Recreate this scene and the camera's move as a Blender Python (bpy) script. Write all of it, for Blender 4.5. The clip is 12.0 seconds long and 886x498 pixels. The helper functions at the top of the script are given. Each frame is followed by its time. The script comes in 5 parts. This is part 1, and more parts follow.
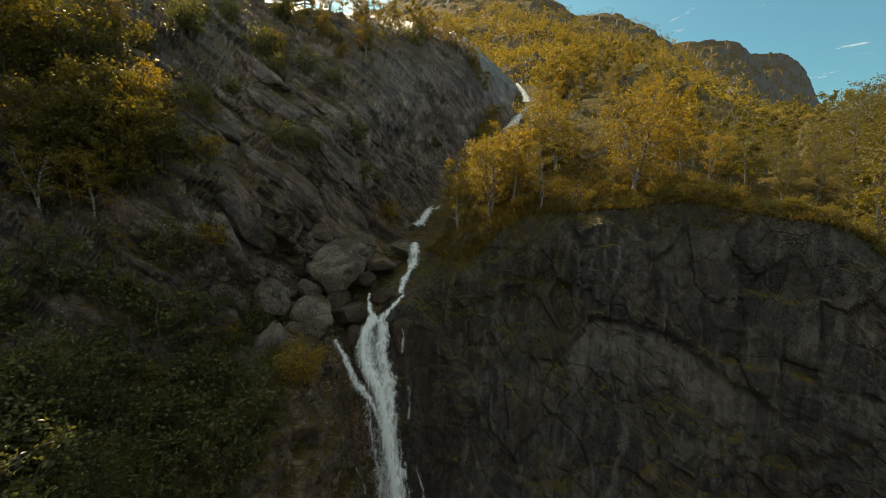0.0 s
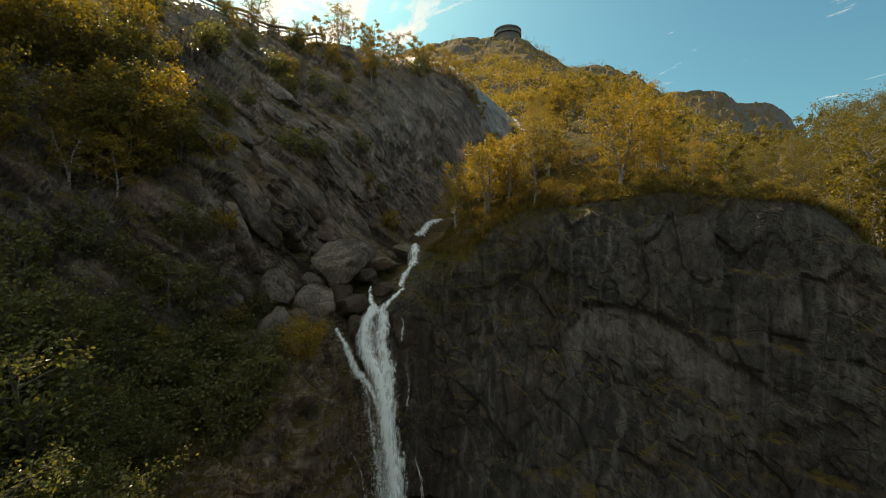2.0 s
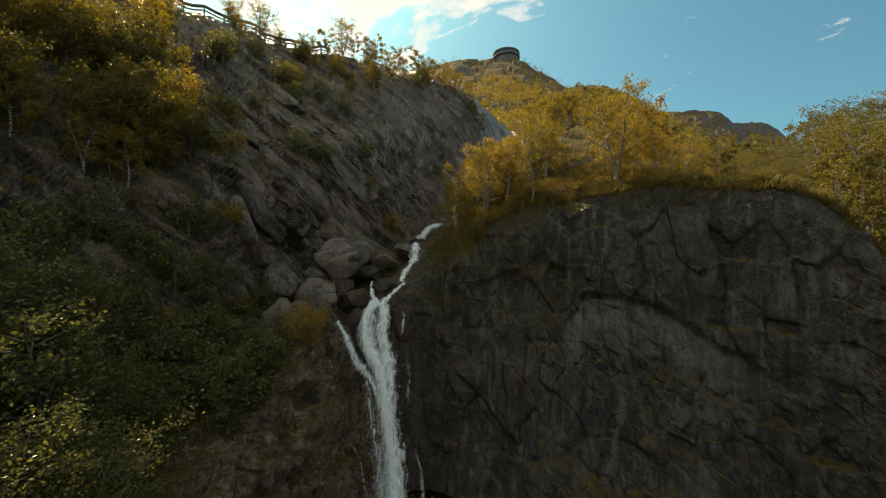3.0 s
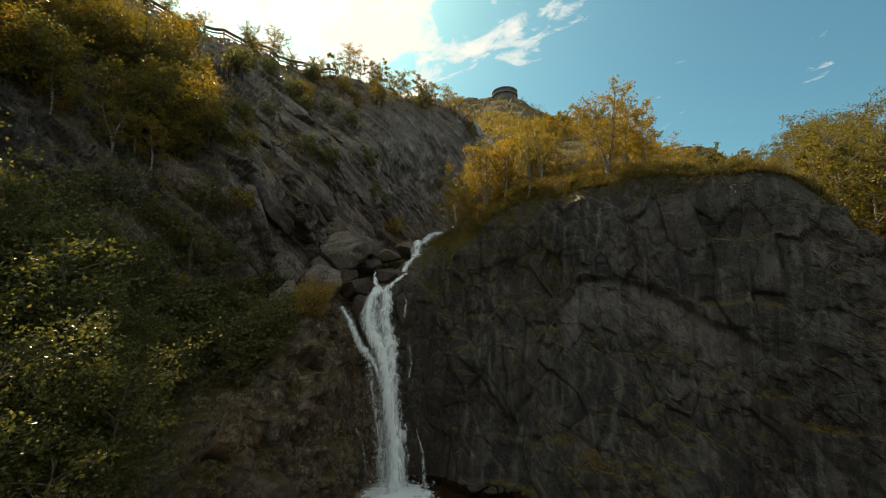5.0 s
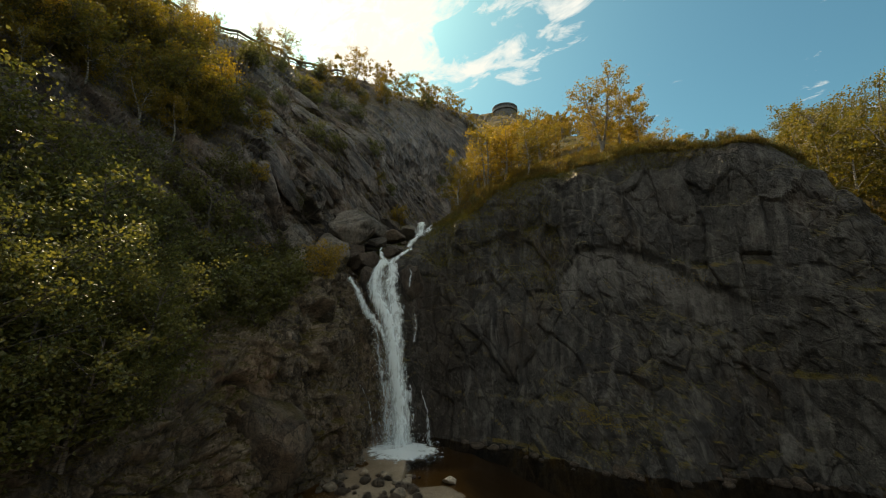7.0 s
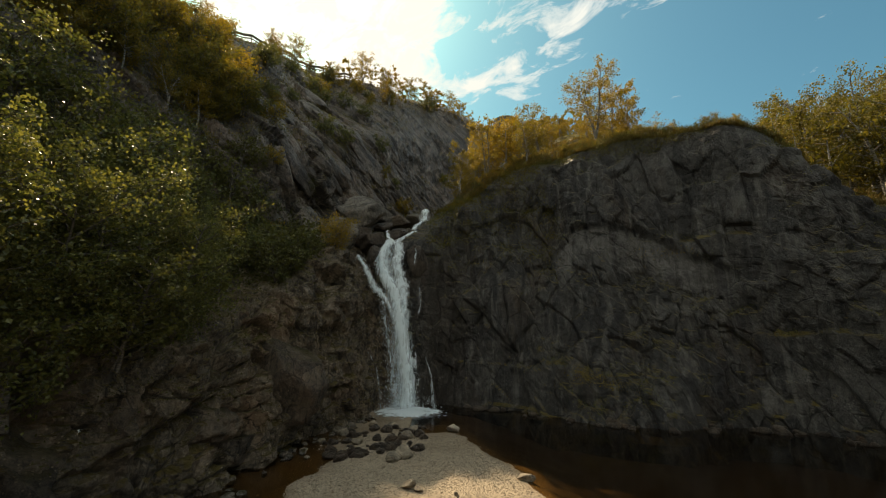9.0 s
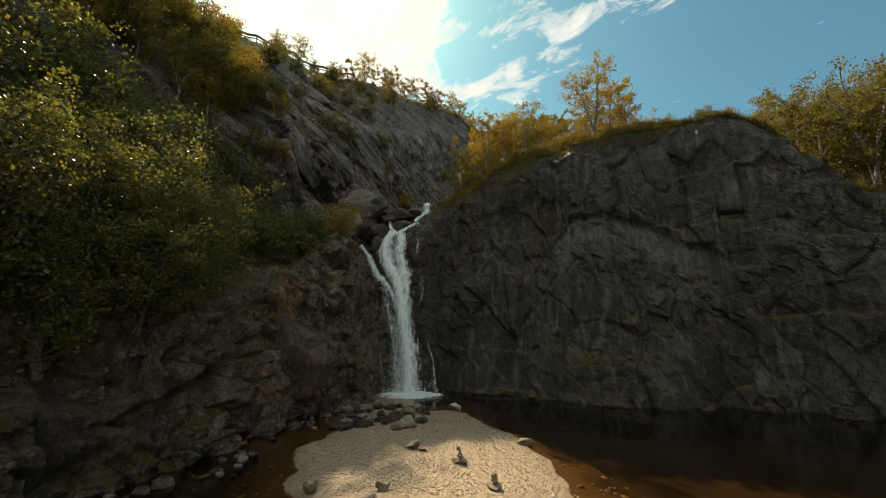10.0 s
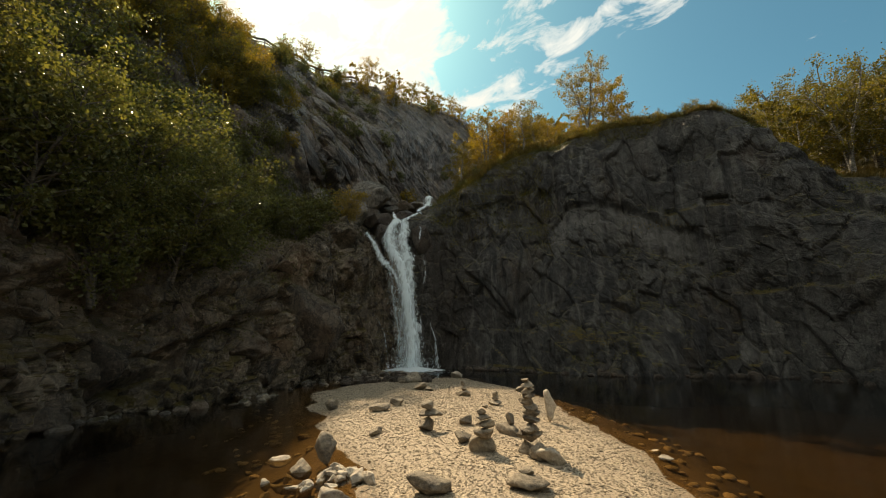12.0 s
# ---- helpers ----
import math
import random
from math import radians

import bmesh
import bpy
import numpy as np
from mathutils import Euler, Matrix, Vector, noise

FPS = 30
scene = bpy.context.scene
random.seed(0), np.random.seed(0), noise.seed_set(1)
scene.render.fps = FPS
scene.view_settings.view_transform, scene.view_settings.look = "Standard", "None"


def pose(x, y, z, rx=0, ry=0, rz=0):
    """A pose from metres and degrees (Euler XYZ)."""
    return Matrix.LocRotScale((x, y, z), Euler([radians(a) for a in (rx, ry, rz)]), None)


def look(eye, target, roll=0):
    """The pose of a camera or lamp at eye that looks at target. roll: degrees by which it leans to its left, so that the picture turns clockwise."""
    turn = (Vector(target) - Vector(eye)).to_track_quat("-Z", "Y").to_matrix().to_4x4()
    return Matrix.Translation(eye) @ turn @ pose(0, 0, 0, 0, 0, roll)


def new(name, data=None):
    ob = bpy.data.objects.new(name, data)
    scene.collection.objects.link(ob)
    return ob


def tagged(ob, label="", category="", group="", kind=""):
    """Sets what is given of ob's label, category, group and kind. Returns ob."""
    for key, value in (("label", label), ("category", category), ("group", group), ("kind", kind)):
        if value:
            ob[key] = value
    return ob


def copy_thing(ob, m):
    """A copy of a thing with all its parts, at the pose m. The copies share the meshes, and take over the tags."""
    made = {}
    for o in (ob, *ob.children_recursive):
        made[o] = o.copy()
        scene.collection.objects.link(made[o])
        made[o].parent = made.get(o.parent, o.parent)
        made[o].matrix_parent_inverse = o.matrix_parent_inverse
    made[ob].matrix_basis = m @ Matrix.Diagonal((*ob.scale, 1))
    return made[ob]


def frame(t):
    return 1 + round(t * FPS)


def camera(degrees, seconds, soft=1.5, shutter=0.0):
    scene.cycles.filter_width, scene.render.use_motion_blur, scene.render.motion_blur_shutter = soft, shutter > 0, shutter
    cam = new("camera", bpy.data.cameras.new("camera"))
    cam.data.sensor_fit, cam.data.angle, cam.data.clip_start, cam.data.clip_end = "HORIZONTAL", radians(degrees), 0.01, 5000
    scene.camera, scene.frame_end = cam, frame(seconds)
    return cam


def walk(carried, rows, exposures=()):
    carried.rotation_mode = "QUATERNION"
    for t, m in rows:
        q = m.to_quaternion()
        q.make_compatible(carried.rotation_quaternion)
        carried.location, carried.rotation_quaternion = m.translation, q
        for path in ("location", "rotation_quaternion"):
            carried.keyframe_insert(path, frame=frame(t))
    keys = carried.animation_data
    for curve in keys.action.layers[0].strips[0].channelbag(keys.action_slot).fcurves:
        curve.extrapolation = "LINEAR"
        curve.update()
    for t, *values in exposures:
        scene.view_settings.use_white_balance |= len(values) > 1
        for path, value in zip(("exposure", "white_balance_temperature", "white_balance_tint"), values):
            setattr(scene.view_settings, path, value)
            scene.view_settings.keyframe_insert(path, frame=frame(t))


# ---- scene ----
cam = camera(97.3, 12.0, 1.0)
METRES, EYE, TILT, LEAN, TURN = 20.0, 20.8, -7.3, 0.0, 0.0
ROWS = [
    (0.0, 0.0, 0.0, 0.0, 0.0, 0.0, -0.0),
    (0.5, 0.0026, -0.0136, -0.0431, 0.03, 0.62, 0.02),
    (1.0, 0.0039, -0.0284, -0.0908, 0.04, 2.64, 0.04),
    (1.5, 0.0058, -0.0414, -0.1352, 0.06, 4.58, 0.04),
    (2.0, 0.0072, -0.0535, -0.1836, 0.11, 6.28, 0.05),
    (2.5, 0.0081, -0.0626, -0.2265, 0.16, 7.67, 0.06),
    (3.0, 0.0088, -0.0706, -0.2741, 0.2, 8.99, 0.08),
    (5.0, 0.0083, -0.0976, -0.4533, 0.34, 14.08, 0.05),
    (5.5, 0.0066, -0.1003, -0.5017, 0.36, 14.81, 0.07),
    (6.0, 0.0066, -0.1028, -0.5485, 0.43, 15.38, 0.05),
    (6.5, 0.0039, -0.109, -0.5874, 0.47, 15.89, 0.02),
    (7.0, -0.0002, -0.1195, -0.6296, 0.51, 16.47, 0.01),
    (9.0, -0.0076, -0.1661, -0.785, 0.67, 18.41, -0.08),
    (9.5, -0.0097, -0.1737, -0.819, 0.71, 18.77, -0.11),
    (10.0, -0.0109, -0.1826, -0.8523, 0.75, 19.06, -0.14),
    (10.5, -0.012, -0.1908, -0.8811, 0.5, 19.3, -0.1),
    (11.0, -0.0136, -0.2001, -0.9119, 0.44, 19.6, -0.1),
    (11.5, -0.0179, -0.2099, -0.941, 0.47, 19.96, -0.13),
    (12.0, -0.0231, -0.2198, -0.9705, 0.5, 20.55, -0.17),
]
walk(cam, [(t, pose(0, 0, EYE, TILT, LEAN, TURN) @ pose(METRES * x, METRES * y, METRES * z, 90 + pitch, roll, yaw)) for t, x, y, z, yaw, pitch, roll in ROWS], [(0.0, 0.5, 8000, 10), (12.0, 0.5, 8000, 10)])

# ---- world, sun ----
SUN_EL, SUN_AZ = 47.4, 28.0          # height of the sun, and its turn to the left of the way ahead
sun_way = Vector((-math.sin(radians(SUN_AZ)) * math.cos(radians(SUN_EL)), math.cos(radians(SUN_AZ)) * math.cos(radians(SUN_EL)), math.sin(radians(SUN_EL))))
sun = new("sun", bpy.data.lights.new("sun", "SUN"))
sun.data.energy, sun.data.angle, sun.data.color = 5.0, radians(0.53), (1.0, 0.86, 0.66)
sun.matrix_world = look((0, 0, 60), Vector((0, 0, 60)) - sun_way)


class Nodes:
    """Short hand for node trees."""

    def __init__(self, tree):
        self.t = tree
        self.t.nodes.clear()

    def add(self, kind, ins=None, **props):
        n = self.t.nodes.new(kind)
        for k, v in props.items():
            setattr(n, k, v)
        for k, v in (ins or {}).items():
            if hasattr(v, "is_output") or isinstance(v, bpy.types.NodeSocket):
                self.t.links.new(v, n.inputs[k])
            else:
                n.inputs[k].default_value = v
        return n

    def math(self, op, a, b=0.5, clamp=False):
        return self.add("ShaderNodeMath", {0: a, 1: b}, operation=op, use_clamp=clamp).outputs[0]

    def mix(self, f, a, b, blend="MIX"):
        n = self.add("ShaderNodeMix", data_type="RGBA", blend_type=blend)
        for i, v in ((0, f), (6, a), (7, b)):
            if isinstance(v, bpy.types.NodeSocket):
                self.t.links.new(v, n.inputs[i])
            else:
                n.inputs[i].default_value = (*v, 1) if isinstance(v, tuple) and len(v) == 3 else v
        return n.outputs[2]

    def ramp(self, f, stops):
        n = self.add("ShaderNodeValToRGB", {0: f})
        while len(n.color_ramp.elements) < len(stops):
            n.color_ramp.elements.new(0.5)
        for e, (p, c) in zip(n.color_ramp.elements, stops):
            e.position = p
            e.color = (c, c, c, 1) if isinstance(c, (int, float)) else (*c, 1)
        return n.outputs[0]

    def noise(self, vec, scale, detail=4.0, rough=0.55, dist=0.0):
        return self.add("ShaderNodeTexNoise", {"Vector": vec, "Scale": scale, "Detail": detail, "Roughness": rough, "Distortion": dist}).outputs[0]

    def mapped(self, vec, scale=(1, 1, 1), rot=(0, 0, 0), loc=(0, 0, 0)):
        return self.add("ShaderNodeMapping", {"Vector": vec, "Scale": scale, "Rotation": rot, "Location": loc}).outputs[0]


world = bpy.data.worlds.new("sky")
scene.world = world
world.use_nodes = True
W = Nodes(world.node_tree)
sky = W.add("ShaderNodeTexSky", sky_type="NISHITA", sun_disc=False, sun_elevation=radians(SUN_EL), sun_rotation=radians(-SUN_AZ), air_density=1.0, dust_density=2.2, ozone_density=1.4, altitude=200)
ray = W.add("ShaderNodeTexCoord").outputs["Generated"]
sep = W.add("ShaderNodeSeparateXYZ", {0: ray})
high = W.math("MAXIMUM", sep.outputs[2], 0.08)
flat = W.add("ShaderNodeCombineXYZ", {0: W.math("DIVIDE", sep.outputs[0], high), 1: W.math("DIVIDE", sep.outputs[1], high)}).outputs[0]
# cloud bank over the west ridge with a ragged edge, one long streak beside it, clear sky and a few puffs beyond
run = W.mapped(flat, (1, 1, 1), (0, 0, radians(50.7)))
over = W.add("ShaderNodeVectorMath", {0: flat, 1: (0.774, 0.633, 0)}, operation="DOT_PRODUCT").outputs["Value"]
bend = W.math("ADD", over, W.math("MULTIPLY", W.math("SUBTRACT", W.noise(flat, 2.2, 3.0, 0.5), 0.5), 0.3))
bank = W.noise(W.mapped(run, (1.6, 2.6, 1), (0, 0, 0), (3.3, 1.2, 0)), 1.1, 5.0, 0.55, 0.6)
wisp = W.noise(W.mapped(run, (2.4, 3.6, 1), (0, 0, 0), (1.7, 0.4, 0)), 2.0, 9.0, 0.64, 0.6)
fill = W.ramp(W.math("DIVIDE", bend, 3.0), [(0.0, 0.72), (0.1, 0.58), (0.2, 0.64), (0.262, 0.62), (0.297, 0.5), (0.322, 0.42), (0.347, 0.62), (0.385, 0.28), (0.44, 0.0), (0.7, 0.06)])
amount = W.ramp(W.math("ADD", fill, W.math("ADD", W.math("MULTIPLY", W.math("SUBTRACT", bank, 0.5), 1.6), W.math("MULTIPLY", W.math("SUBTRACT", wisp, 0.5), 2.0))), [(0.42, 0.0), (0.56, 0.55), (0.8, 1.0)])
toward = W.add("ShaderNodeVectorMath", {0: ray, 1: tuple(sun_way)}, operation="DOT_PRODUCT").outputs["Value"]
glow = W.math("POWER", W.math("MAXIMUM", toward, 0.0), 14.0)
cloud = W.mix(glow, (6.0, 6.8, 7.4), (8.4, 8.3, 7.8))
veil = W.math("MULTIPLY", W.math("POWER", W.math("MAXIMUM", toward, 0.0), 60.0), 0.6, clamp=True)
tone = W.mix(veil, W.mix(amount, W.mix(1.0, sky.outputs[0], (0.44, 0.93, 0.95), "MULTIPLY"), cloud), (9.6, 9.2, 8.4))
back = W.add("ShaderNodeBackground", {0: tone, 1: 0.1})
W.add("ShaderNodeOutputWorld", {0: back.outputs[0]})


# ---- materials ----
def material(name):
    m = bpy.data.materials.new(name)
    m.use_nodes = True
    return m, Nodes(m.node_tree)


def finish(n, shader):
    n.add("ShaderNodeOutputMaterial", {0: shader})


def rock_material(name, dark, light, moss=(0.055, 0.05, 0.012), moss_low=0.62, moss_high=0.85, streaks=1.0, wet=0.0, scale=1.0, dip=None, tall=False):
    m, n = material(name)
    pos = n.add("ShaderNodeNewGeometry")
    p = pos.outputs["Position"]
    big = n.noise(p, 0.16 * scale, 4, 0.6, 0.4)
    mid = n.noise(p, 1.5 * scale, 8, 0.72, 0.3)
    fine = n.noise(p, 8.0 * scale, 6, 0.72)
    grit = n.ramp(n.noise(n.mapped(p, (1, 1, 0.7)), 3.4 * scale, 9, 0.78, 0.2), [(0.38, 0.0), (0.62, 1.0)])
    speck = n.ramp(fine, [(0.36, 0.0), (0.64, 1.0)])
    plate = n.add("ShaderNodeSeparateColor", {0: n.add("ShaderNodeTexVoronoi", {"Vector": n.mapped(n.add("ShaderNodeVectorMath", {0: p, 1: n.add("ShaderNodeVectorMath", {0: n.add("ShaderNodeTexNoise", {"Vector": p, "Scale": 1.2}).outputs["Color"], 1: (0.3, 0.3, 0.3)}, operation="MULTIPLY").outputs[0]}).outputs[0], (1, 1, 0.55 if tall else 1.2), (0.1, 0.15, 0.2) if tall else (0.3, 0.4, 0.2)), "Scale": 0.8 * scale}).outputs["Color"]}).outputs[0]
    tone = n.math("ADD", n.math("ADD", n.math("MULTIPLY", big, 0.3), n.math("MULTIPLY", plate, 0.26)), n.math("ADD", n.math("MULTIPLY", grit, 0.26), n.math("MULTIPLY", speck, 0.2)))
    col = n.mix(n.ramp(tone, [(0.26, 0.0), (0.78, 1.0)]), dark, light)
    rusty = n.ramp(n.noise(n.mapped(p, (1, 1, 0.5)), 0.33 * scale, 4, 0.6), [(0.52, 0.0), (0.72, 0.6)])
    col = n.mix(rusty, col, (light[0] * 0.75, light[1] * 0.52, light[2] * 0.36))
    if streaks:
        run = n.ramp(n.noise(n.mapped(p, (1.3, 1.3, 0.07)), 1.3, 5, 0.6), [(0.42, 0.0), (0.56, 1.0)])
        zone = n.ramp(n.noise(p, 0.13, 2), [(0.36, 0.0), (0.54, 1.0)])
        col = n.mix(n.math("MULTIPLY", n.math("MULTIPLY", run, zone), 0.85 * streaks), col, (0.024, 0.023, 0.024))
        pale = n.ramp(n.noise(n.mapped(p, (1.7, 1.7, 0.1), (0, 0, 0), (7, 3, 0)), 1.1, 4, 0.6), [(0.54, 0.0), (0.68, 0.75)])
        col = n.mix(n.math("MULTIPLY", pale, streaks), col, (light[0] * 1.35, light[1] * 1.37, light[2] * 1.38))
    if tall:
        # a pale washed panel and the dark wetted rock round the fall
        wash = n.add("ShaderNodeAttribute", attribute_name="wash").outputs["Fac"]
        drip = n.ramp(n.noise(n.mapped(p, (2.2, 2.2, 0.12), (0, 0, 0), (2, 9, 0)), 1.2, 5, 0.6), [(0.4, 0.0), (0.62, 1.0)])
        col = n.mix(n.math("MULTIPLY", wash, n.math("ADD", 0.25, n.math("MULTIPLY", drip, 0.6))), col, (0.2, 0.19, 0.175))
        soak = n.add("ShaderNodeAttribute", attribute_name="soak").outputs["Fac"]
        col = n.mix(n.math("MULTIPLY", soak, 0.6), col, (0.04, 0.028, 0.018))
    band = 0.0
    if dip:
        share = n.add("ShaderNodeVectorMath", {0: p, 1: dip}, operation="DOT_PRODUCT").outputs["Value"]
        drawn = n.add("ShaderNodeVectorMath", {0: dip, 1: n.add("ShaderNodeCombineXYZ", {0: share, 1: share, 2: share}).outputs[0]}, operation="MULTIPLY").outputs[0]
        drawn = n.add("ShaderNodeVectorMath", {0: drawn, 1: (0.9, 0.9, 0.9)}, operation="MULTIPLY").outputs[0]
        laid = n.add("ShaderNodeVectorMath", {0: p, 1: drawn}, operation="SUBTRACT").outputs[0]
        band = n.noise(laid, 0.95, 7, 0.68, 0.2)
        col = n.mix(n.math("MULTIPLY", n.ramp(band, [(0.43, 1.0), (0.53, 0.0)]), 0.75), col, (dark[0] * 0.8, dark[1] * 0.8, dark[2] * 0.85))
    spots = n.add("ShaderNodeTexVoronoi", {"Vector": p, "Scale": 5.5 * scale}).outputs[0]
    lichen = n.math("MULTIPLY", n.ramp(spots, [(0.12, 1.0), (0.26, 0.0)]), n.ramp(n.noise(p, 0.7, 3), [(0.5, 0.0), (0.66, 0.65)]))
    col = n.mix(lichen, col, (light[0] * 1.9, light[1] * 1.95, light[2] * 1.9))
    crack = n.add("ShaderNodeTexVoronoi", {"Vector": n.mapped(p, (1.1, 1.1, 0.8), (0.2, 0.45, 0.3)), "Scale": 0.6 * scale}, feature="DISTANCE_TO_EDGE").outputs[0]
    twist = n.add("ShaderNodeVectorMath", {0: p, 1: n.add("ShaderNodeTexNoise", {"Vector": p, "Scale": 2.3, "Detail": 4.0}).outputs["Color"]}, operation="ADD").outputs[0]
    chip = n.add("ShaderNodeTexVoronoi", {"Vector": n.mapped(twist, (1.0, 1.0, 0.7), (0.3, 0.2, 0.5)), "Scale": 1.5 * scale}, feature="DISTANCE_TO_EDGE").outputs[0]
    large = n.math("MULTIPLY", n.ramp(crack, [(0.0, 1.0), (0.03, 0.0)]), n.ramp(n.noise(p, 0.45, 3), [(0.44, 0.0), (0.6, 1.0)]))
    small = n.math("MULTIPLY", n.ramp(chip, [(0.0, 1.0), (0.055, 0.0)]), n.ramp(n.noise(n.mapped(p, (1, 1, 1), (0, 0, 0), (5, 2, 8)), 0.6, 4), [(0.42, 0.0), (0.6, 1.0)]))
    lines = n.math("MAXIMUM", large, small)
    col = n.mix(n.math("MULTIPLY", lines, 0.8), col, (0.02, 0.018, 0.016))
    up = n.add("ShaderNodeSeparateXYZ", {0: pos.outputs["Normal"]}).outputs[2]
    grow = n.math("ADD", up, n.math("MULTIPLY", n.math("SUBTRACT", n.noise(p, 0.9, 5, 0.65), 0.5), 1.1))
    green = n.ramp(grow, [(moss_low, 0.0), (moss_high, 1.0)])
    turf = n.mix(n.noise(p, 2.4, 5, 0.7), (moss[0] * 0.45, moss[1] * 0.55, moss[2] * 0.6), (moss[0] * 1.9, moss[1] * 1.6, moss[2] * 1.3))
    col = n.mix(green, col, turf)
    hgt = n.math("ADD", n.math("MULTIPLY", mid, 0.7), n.math("ADD", n.math("ADD", n.math("MULTIPLY", grit, 0.3), n.math("MULTIPLY", fine, 0.3)), n.math("MULTIPLY", lines, -0.35)))
    if dip:
        hgt = n.math("ADD", n.math("MULTIPLY", hgt, 0.7), n.math("MULTIPLY", band, 1.6))
    bump = n.add("ShaderNodeBump", {"Height": hgt, "Strength": 1.0, "Distance": 0.24})
    rough = n.math("ADD", n.math("MULTIPLY", fine, 0.35), 0.42 - 0.25 * wet)
    b = n.add("ShaderNodeBsdfPrincipled", {"Base Color": col, "Roughness": rough, "Normal": bump.outputs[0], "Specular IOR Level": 0.4})
    finish(n, b.outputs[0])
    return m


def turf_material(name, low, high, rock):
    m, n = material(name)
    pos = n.add("ShaderNodeNewGeometry")
    p = pos.outputs["Position"]
    a = n.noise(p, 0.35, 5, 0.65)
    b = n.noise(p, 3.2, 6, 0.7)
    col = n.mix(n.math("ADD", n.math("MULTIPLY", a, 0.6), n.math("MULTIPLY", b, 0.5)), low, high)
    up = n.add("ShaderNodeSeparateXYZ", {0: pos.outputs["Normal"]}).outputs[2]
    bare = n.ramp(n.math("ADD", up, n.math("MULTIPLY", n.math("SUBTRACT", n.noise(p, 0.5, 5), 0.5), 0.9)), [(0.5, 1.0), (0.66, 0.0)])
    stone = n.mix(b, (rock[0] * 0.6, rock[1] * 0.6, rock[2] * 0.6), rock)
    bump = n.add("ShaderNodeBump", {"Height": b, "Strength": 0.9, "Distance": 0.25})
    s = n.add("ShaderNodeBsdfPrincipled", {"Base Color": n.mix(bare, col, stone), "Roughness": 0.9, "Normal": bump.outputs[0], "Specular IOR Level": 0.15})
    finish(n, s.outputs[0])
    return m


def leaf_material(name, a, b, c, glow=0.55, gloss=0.5):
    m, n = material(name)
    isle = n.add("ShaderNodeNewGeometry").outputs["Random Per Island"]
    one = n.add("ShaderNodeObjectInfo").outputs["Random"]
    col = n.mix(isle, a, b)
    col = n.mix(n.math("MULTIPLY", one, 0.75), col, c)
    d = n.add("ShaderNodeBsdfPrincipled", {"Base Color": col, "Roughness": gloss, "Specular IOR Level": 0.5})
    t = n.add("ShaderNodeBsdfTranslucent", {0: n.mix(1.0, col, (1.5, 1.35, 0.8), "MULTIPLY")})
    finish(n, n.add("ShaderNodeMixShader", {0: glow, 1: d.outputs[0], 2: t.outputs[0]}).outputs[0])
    return m


def bark_material(name, a, b):
    m, n = material(name)
    p = n.add("ShaderNodeNewGeometry").outputs["Position"]
    v = n.noise(n.mapped(p, (1, 1, 3.0)), 5.0, 4, 0.7)
    s = n.add("ShaderNodeBsdfPrincipled", {"Base Color": n.mix(n.ramp(v, [(0.4, 0.0), (0.6, 1.0)]), a, b), "Roughness": 0.8})
    finish(n, s.outputs[0])
    return m


def stone_material(name, dark, light, grain=14.0):
    m, n = material(name)
    p = n.add("ShaderNodeNewGeometry").outputs["Position"]
    one = n.add("ShaderNodeObjectInfo").outputs["Random"]
    isle = n.add("ShaderNodeNewGeometry").outputs["Random Per Island"]
    g, h = n.noise(p, grain, 6, 0.7), n.noise(p, grain * 0.16, 3, 0.6)
    col = n.mix(n.ramp(n.math("ADD", n.math("MULTIPLY", g, 0.5), n.math("MULTIPLY", h, 0.5)), [(0.36, 0.0), (0.66, 1.0)]), dark, light)
    tint = n.math("ADD", 0.5, n.math("MULTIPLY", n.math("ADD", one, isle), 0.5))
    col = n.mix(1.0, col, n.add("ShaderNodeCombineColor", {0: tint, 1: tint, 2: tint}).outputs[0], "MULTIPLY")
    bump = n.add("ShaderNodeBump", {"Height": g, "Strength": 0.9, "Distance": 0.05})
    s = n.add("ShaderNodeBsdfPrincipled", {"Base Color": col, "Roughness": 0.75, "Normal": bump.outputs[0]})
    finish(n, s.outputs[0])
    return m


